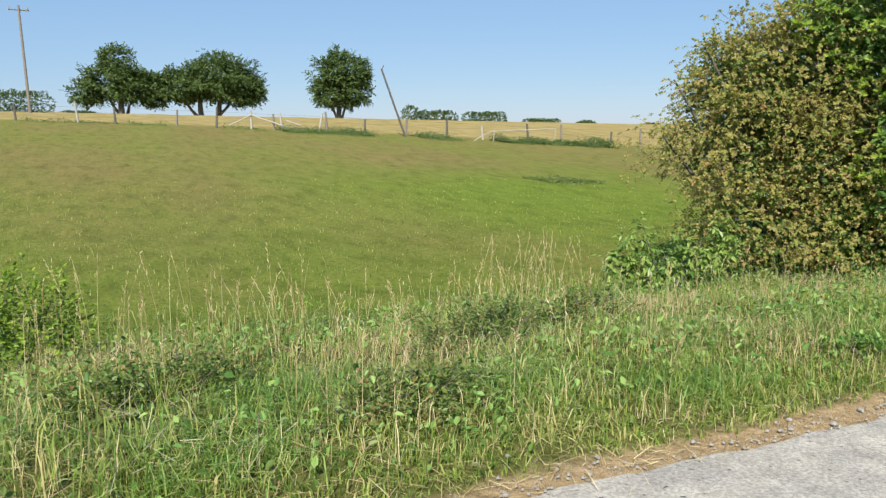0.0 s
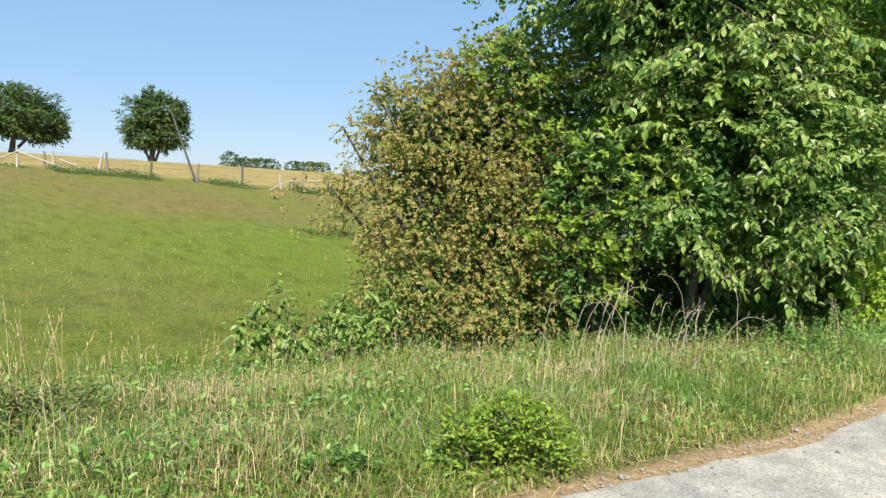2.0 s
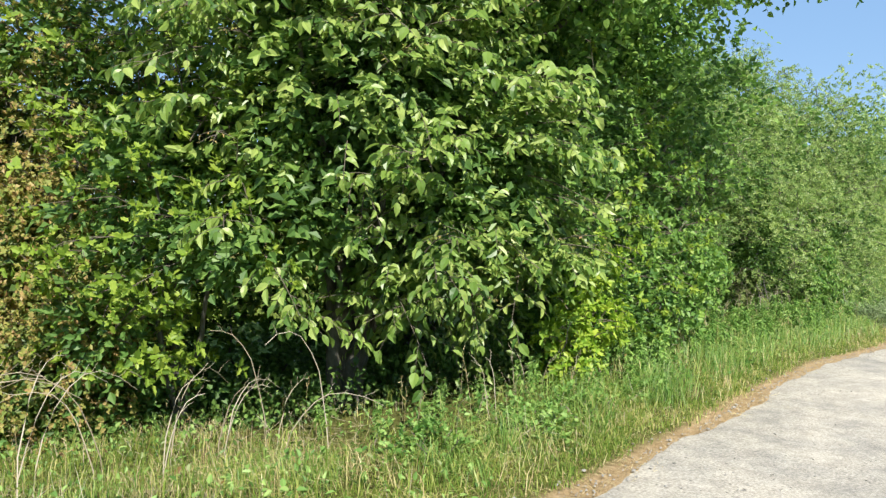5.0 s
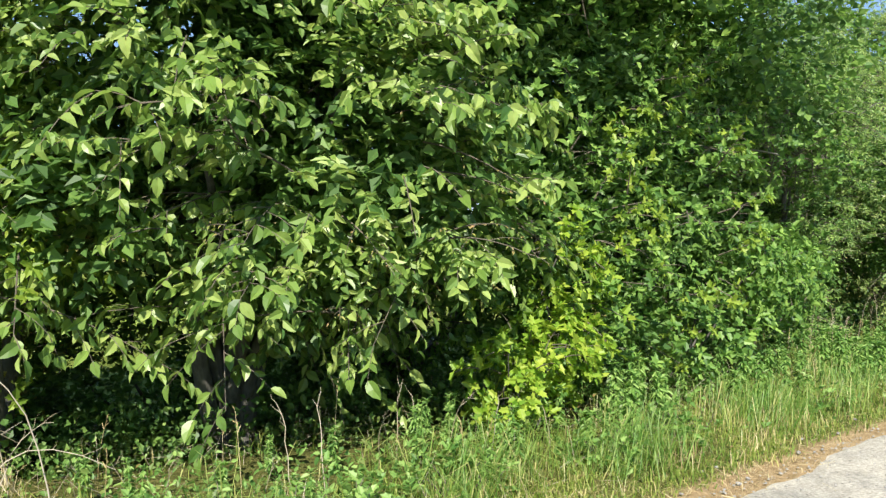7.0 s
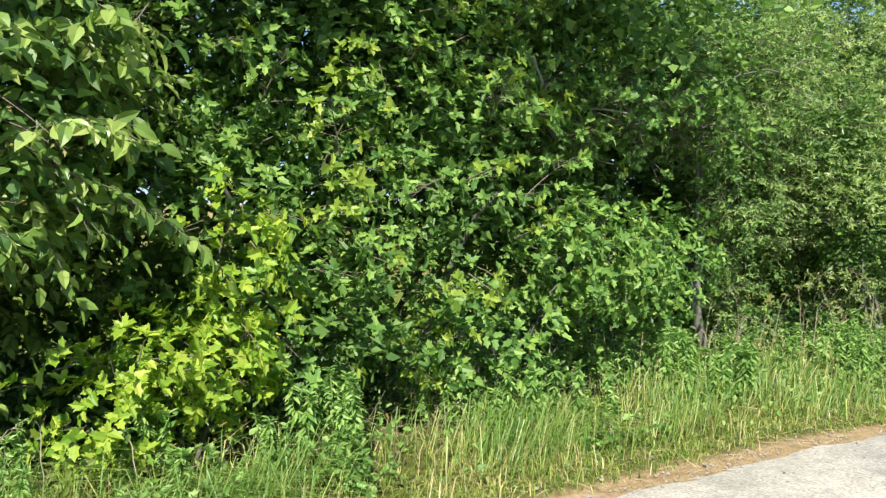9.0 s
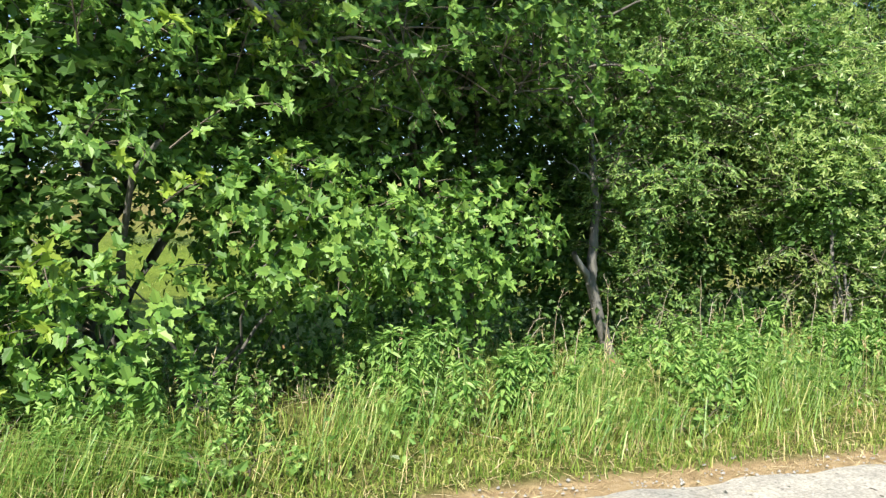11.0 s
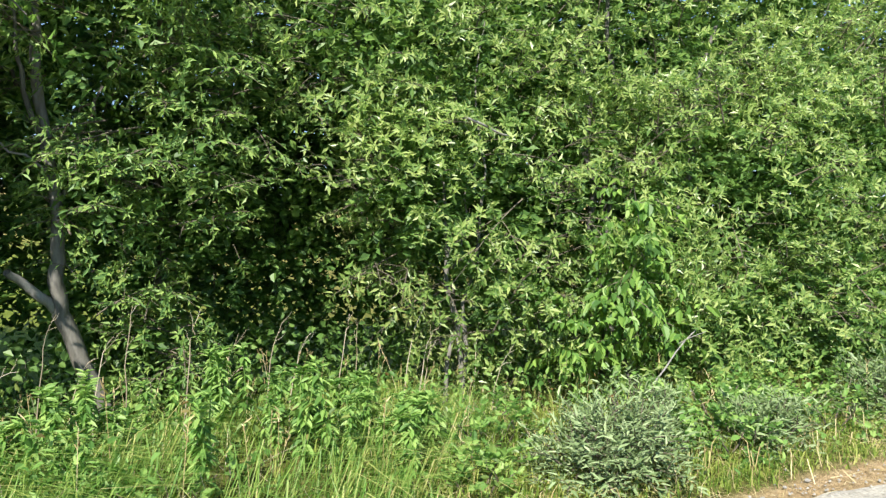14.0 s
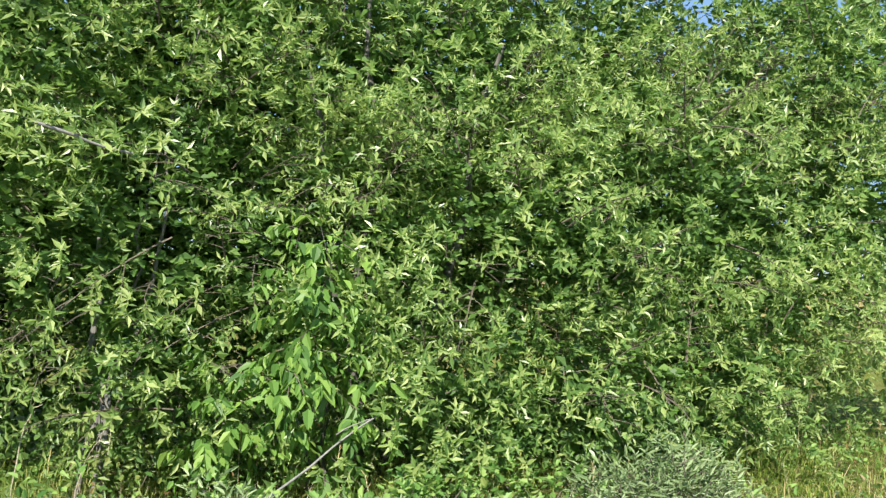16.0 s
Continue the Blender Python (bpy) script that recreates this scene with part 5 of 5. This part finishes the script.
for bx, by, br, bh, bn in [(9.7, 2.95, 0.3, 0.18, 60), (10.5, 2.85, 0.35, 0.2, 70), (11.2, 2.9, 0.3, 0.2, 60), (14.8, 3.0, 0.3, 0.22, 60), (4.3, 2.75, 0.16, 0.14, 30), (19.8, 2.95, 0.22, 0.18, 60), (21.0, 3.35, 0.3, 0.25, 70), (21.6, 3.35, 0.35, 0.26, 90), (22.0, 3.5, 0.3, 0.22, 70), (5.0, 2.65, 0.18, 0.12, 34), (17.3, 3.0, 0.3, 0.2, 60), (18.6, 3.1, 0.3, 0.2, 60), (20.1, 3.35, 0.3, 0.24, 80), (21.3, 2.95, 0.25, 0.2, 70), (22.25, 3.1, 0.3, 0.24, 80), (22.6, 3.5, 0.35, 0.26, 90), (23.6, 3.5, 0.3, 0.22, 70), (12.3, 2.95, 0.28, 0.2, 60), (13.2, 3.0, 0.3, 0.22, 70)]:
    low_bush(bx, by, br, bh, bn, NETTLE, 0.045, 0.7, "broadleaf_weed", "soft light-green broad-leaved weed in the verge", "plant", "broad-leaved weeds on the verge", LOBED)


def nettle(x, y, h, seed):
    ob = thing("nettle_plant", x, y, "upright green nettle with drooping toothed leaves", "plant", "nettles on the verge")
    z = float(ob.location.z)
    r = np.random.default_rng(seed)
    for k in range(3):
        ax, ay = x + r.normal(0, 0.05), y + r.normal(0, 0.05)
        top = (ax + r.normal(0, 0.05), ay + r.normal(0, 0.05), z + h * r.uniform(0.75, 1.1))
        limb(ob, "stem", (ax, ay, z - 0.02), top, 0.005, 0.003, 0.006, seed + k, NETTLE, 5, 5)
        m = 64
        u = r.random(m) ** 0.6 * 0.8 + 0.2
        p = np.array([ax, ay, z]) + (np.array(top) - np.array([ax, ay, z])) * u[:, None]
        a = np.arange(m) * 2.4 + r.normal(0, 0.3, m)
        way = np.stack([np.cos(a), np.sin(a), np.where(u > 0.9, 0.5, -0.35)], 1)
        s = 0.075 * (1.1 - 0.45 * u) * r.uniform(0.7, 1.2, m)
        v, f = leaf_mesh(p, way, np.tile((0, 0, 1.0), (m, 1)) + r.normal(0, 0.2, (m, 3)), s, s * 0.36)
        attach(mesh_object("leaves", v, f, NETTLE), ob)
    return ob


kinds = [nettle(16.05, 3.2, 0.46, 600), nettle(16.4, 3.3, 0.40, 610), nettle(17.75, 3.35, 0.48, 620), nettle(18.1, 3.45, 0.36, 630)]
r = np.random.default_rng(12)
CLUMPS = (13.3, 14.5, 15.8, 16.5, 17.4, 18.2, 19.1, 19.5)
for k in range(98):
    x = CLUMPS[k % 8] + r.normal(0, 0.2) if k < 80 else r.uniform(9.5, 13) if k < 92 else r.uniform(11.6, 15.5)
    dist = r.uniform(0.7, 1.5) if k % 3 else r.uniform(1.2, 2.0)
    y = float(road_edge(x)) + dist
    m = pose(x, y, float(ground_z(x, y)), 0, 0, r.uniform(0, 360))
    c = copy_thing(kinds[k % 4], m)
    grow = r.uniform(0.65, 1.1) * (0.7 if 80 <= k < 92 else 0.85 if k >= 92 else 1)
    c.scale = (grow, grow, grow)

# bleached hollow stalks arching out of the hedge foot
def stalk(x, y, h, lean, way, seed, mat=DEAD, thick=0.006):
    ob = thing("dead_stalk", x, y, "bleached dead stalk arching out of the hedge", "plant", "dead stalks at the hedge foot")
    z = float(ob.location.z)
    t = np.linspace(0, 1, 9)
    dx, dy = math.cos(way), math.sin(way)
    turn = 1.2 + 1.1 * min(1.0, lean / h)      # how far the stalk bows over
    line = np.stack([x + dx * lean * t ** 1.7, y + dy * lean * t ** 1.7, z - 0.03 + h * np.sin(turn * t)], 1)
    r = np.random.default_rng(seed)
    line += np.cumsum(r.normal(0, 0.006, line.shape), 0)
    v, f = tubes(line[None], thick, thick * 0.35, 5)
    stem = attach(mesh_object("stalk", v, f, mat, True), ob)
    for k in range(3):
        a = line[5 + k]
        b = a + np.array([dx * 0.05, dy * 0.05, 0.05]) + r.normal(0, 0.02, 3)
        limb(stem, "side_shoot", a, b, thick * 0.4, thick * 0.2, 0.006, seed + k, mat, 4, 4)


for k in range(20):
    x = 7.1 + 2.6 * ((k * 0.618) % 1)
    stalk(x, 3.95 + 0.28 * math.sin(k * 2.1), 0.42 + 0.42 * ((k * 0.37) % 1), 0.15 + 0.6 * ((k * 0.71) % 1), (0.0 if k % 4 else 2.8) + 0.5 * math.sin(k), 800 + k * 4, thick=0.0042)
for k in range(26):
    x = 16.2 + 4.6 * ((k * 0.618) % 1)
    stalk(x, 4.3 + 0.3 * math.sin(k * 1.3), 0.4 + 0.4 * ((k * 0.41) % 1), 0.08 + 0.2 * ((k * 0.53) % 1), 0.3 + 0.9 * math.sin(k * 3), 1000 + k * 4, thick=0.0038)
for k in range(12):
    x = 9.9 + 2.4 * ((k * 0.618) % 1)
    stalk(x, 3.3 + 0.2 * math.sin(k * 2.3), 0.3 + 0.25 * ((k * 0.41) % 1), 0.05 + 0.15 * ((k * 0.3) % 1), 2.0 * math.sin(k), 1200 + k * 4, thick=0.0032)
twig_down = thing("fallen_twig", 21.5, 3.85, "pale bare twig leaning out of the sallow", "twig")
bare = limb(twig_down, "twig", (21.1, 3.42, float(ground_z(21.1, 3.42)) + 0.1), (21.85, 3.72, 0.0), 0.007, 0.004, 0.01, 60, PALE_BARK, 7, 5)
limb(bare, "side_shoot", (21.6, 3.62, -0.06), (21.72, 3.52, 0.02), 0.004, 0.002, 0.006, 61, PALE_BARK, 4, 4)

# ---- loose stones at the lane edge ----
def stone_mesh(seed):
    r = np.random.default_rng(seed)
    bm = bmesh.new()
    bmesh.ops.create_icosphere(bm, subdivisions=1, radius=0.5)
    for q in bm.verts:
        q.co = Vector((q.co.x * r.uniform(0.8, 1.2), q.co.y * r.uniform(0.6, 0.9), q.co.z * r.uniform(0.4, 0.65)))
    me = bpy.data.meshes.new("stone")
    bm.to_mesh(me)
    bm.free()
    me.materials.append(STONE)
    return me


STONES = [stone_mesh(k) for k in range(5)]
r = np.random.default_rng(5)
for k in range(230):
    x = r.uniform(0.5, 24)
    y = road_edge(x) + r.normal(0.02, 0.12) if k % 3 else road_edge(x) - abs(r.normal(0, 0.9))
    s = r.uniform(0.012, 0.040) if k % 3 else r.uniform(0.006, 0.016)
    ob = new("stone", STONES[k % 5])
    ob.location = (x, y, float(ground_z(x, y)) + 0.012 + s * 0.15)
    ob.rotation_euler = (0, 0, r.uniform(0, 6.28))
    ob.scale = (s, s, s)
    tagged(ob, "pale limestone chip on the lane edge", "stone", "loose stones along the lane")

n = 2600
gx = rng.uniform(-1, 25, n)
gy = road_edge(gx) + np.where(rng.random(n) < 0.6, rng.normal(-0.06, 0.06, n), -np.abs(rng.normal(0, 0.8, n)))
gs = rng.uniform(0.003, 0.011, n) ** 1.0
c = np.stack([gx, gy, ground_z(gx, gy) + 0.014], 1)
octa = np.array([(1, 0, 0), (0, 1, 0), (-1, 0, 0), (0, -1, 0), (0, 0, 0.8), (0, 0, -0.8)])
v = c[:, None] + octa[None] * gs[:, None, None] * rng.uniform(0.5, 1.4, (n, 6, 1))
f = np.array([(0, 1, 4), (1, 2, 4), (2, 3, 4), (3, 0, 4)])[None] + (np.arange(n) * 6)[:, None, None]
tagged(mesh_object("grit", v.reshape(-1, 3), f.reshape(-1, 3), STONE), "fine loose grit on the worn lane", "gravel", kind="stuff")

# dark fallen bits on the lane
p = scatter(420, -1.0, 25, 0.2, 2.6, lambda x, y: np.where(verge_depth(x, y) < 0.05, 1.0, 0.0))
p[:, 2] += 0.024
v, f = leaf_mesh(p, rng.normal(0, 1, p.shape) * np.array([1, 1, 0.1]), rng.normal(0, 0.2, p.shape) + np.array([0, 0, 1.0]), rng.uniform(0.012, 0.035, len(p)), rng.uniform(0.005, 0.014, len(p)))
tagged(mesh_object("leaf_litter", v, f, BARK), "small dark dead leaves scattered on the lane", "litter", kind="stuff")

# ---- leaves that can be told apart on the elm's lane side ----
def leaf_data(name, mat, shape, ratio):
    out = []
    for k in range(3):
        t, faces = shape
        w = ratio * (0.85 + 0.15 * k)
        q = np.stack([t[:, 0], t[:, 1] * w, t[:, 2] * w * (1 + 0.4 * k) + t[:, 3] * (1 + 0.5 * k)], 1)
        me = bpy.data.meshes.new(name)
        me.from_pydata([tuple(c) for c in q], [], [tuple(int(c) for c in fc) for fc in faces])
        me.materials.append(mat)
        out.append(me)
    return out


def leaf_parts(parent, mat, shape, ratio, blobs, count, per, twig, size, hang, front, seed):
    data = leaf_data("leaf", mat, shape, ratio)
    r = np.random.default_rng(seed)
    p, d = crown_points(blobs, 900, 0.9, 0.3, 2.0, 0.14, 0.4)
    ok = front(p)
    p, d = p[ok][:count // per], d[ok][:count // per]
    d = d * np.array([1, 1, 0.4]) + r.normal(0, 0.25, d.shape)
    lp, lw, ln, line = sprays(p, d, twig, per, size, 0.35, 0.45, hang, shape is LOBED)
    v, f = tubes(line, 0.004, 0.002, 4)
    tagged(attach(mesh_object("leafy_twig", v, f, TWIG), parent), kind="stuff")
    dd, ss, uu = leaf_frames(lw, ln)
    inv = Matrix.Translation(-Vector(parent.location))
    for k in range(len(lp)):
        s = size * r.uniform(0.7, 1.25)
        ob = new("leaf", data[k % 3])
        m = Matrix(np.column_stack([dd[k], ss[k], uu[k]]).tolist()).to_4x4()
        ob.parent = parent
        ob.matrix_parent_inverse = inv
        ob.matrix_basis = Matrix.Translation(Vector(lp[k])) @ m @ Matrix.Diagonal((s, s, s, 1))


leaf_parts(elm, ELM, OVAL, 0.52, EB[:3], 290, 9, 0.4, 0.088, 0.4, lambda p: (p[:, 1] < 4.2) & (p[:, 2] > 0.4) & (p[:, 2] < 2.4), 91)
leaf_parts(shoot, SHOOT, LOBED, 0.6, [(12.15, 3.5, 0.15, 0.36, 0.28, 0.33), (12.75, 3.6, 0.75, 0.22, 0.22, 0.5)], 200, 7, 0.2, 0.07, 0.1, lambda p: p[:, 1] < 3.7, 92)
leaf_parts(hedge_maple, MAPLE, LOBED, 0.62, GB[:3], 290, 7, 0.18, 0.075, 0.2, lambda p: (p[:, 1] < 4.3) & (p[:, 2] > 0.2) & (p[:, 2] < 2.2), 93)
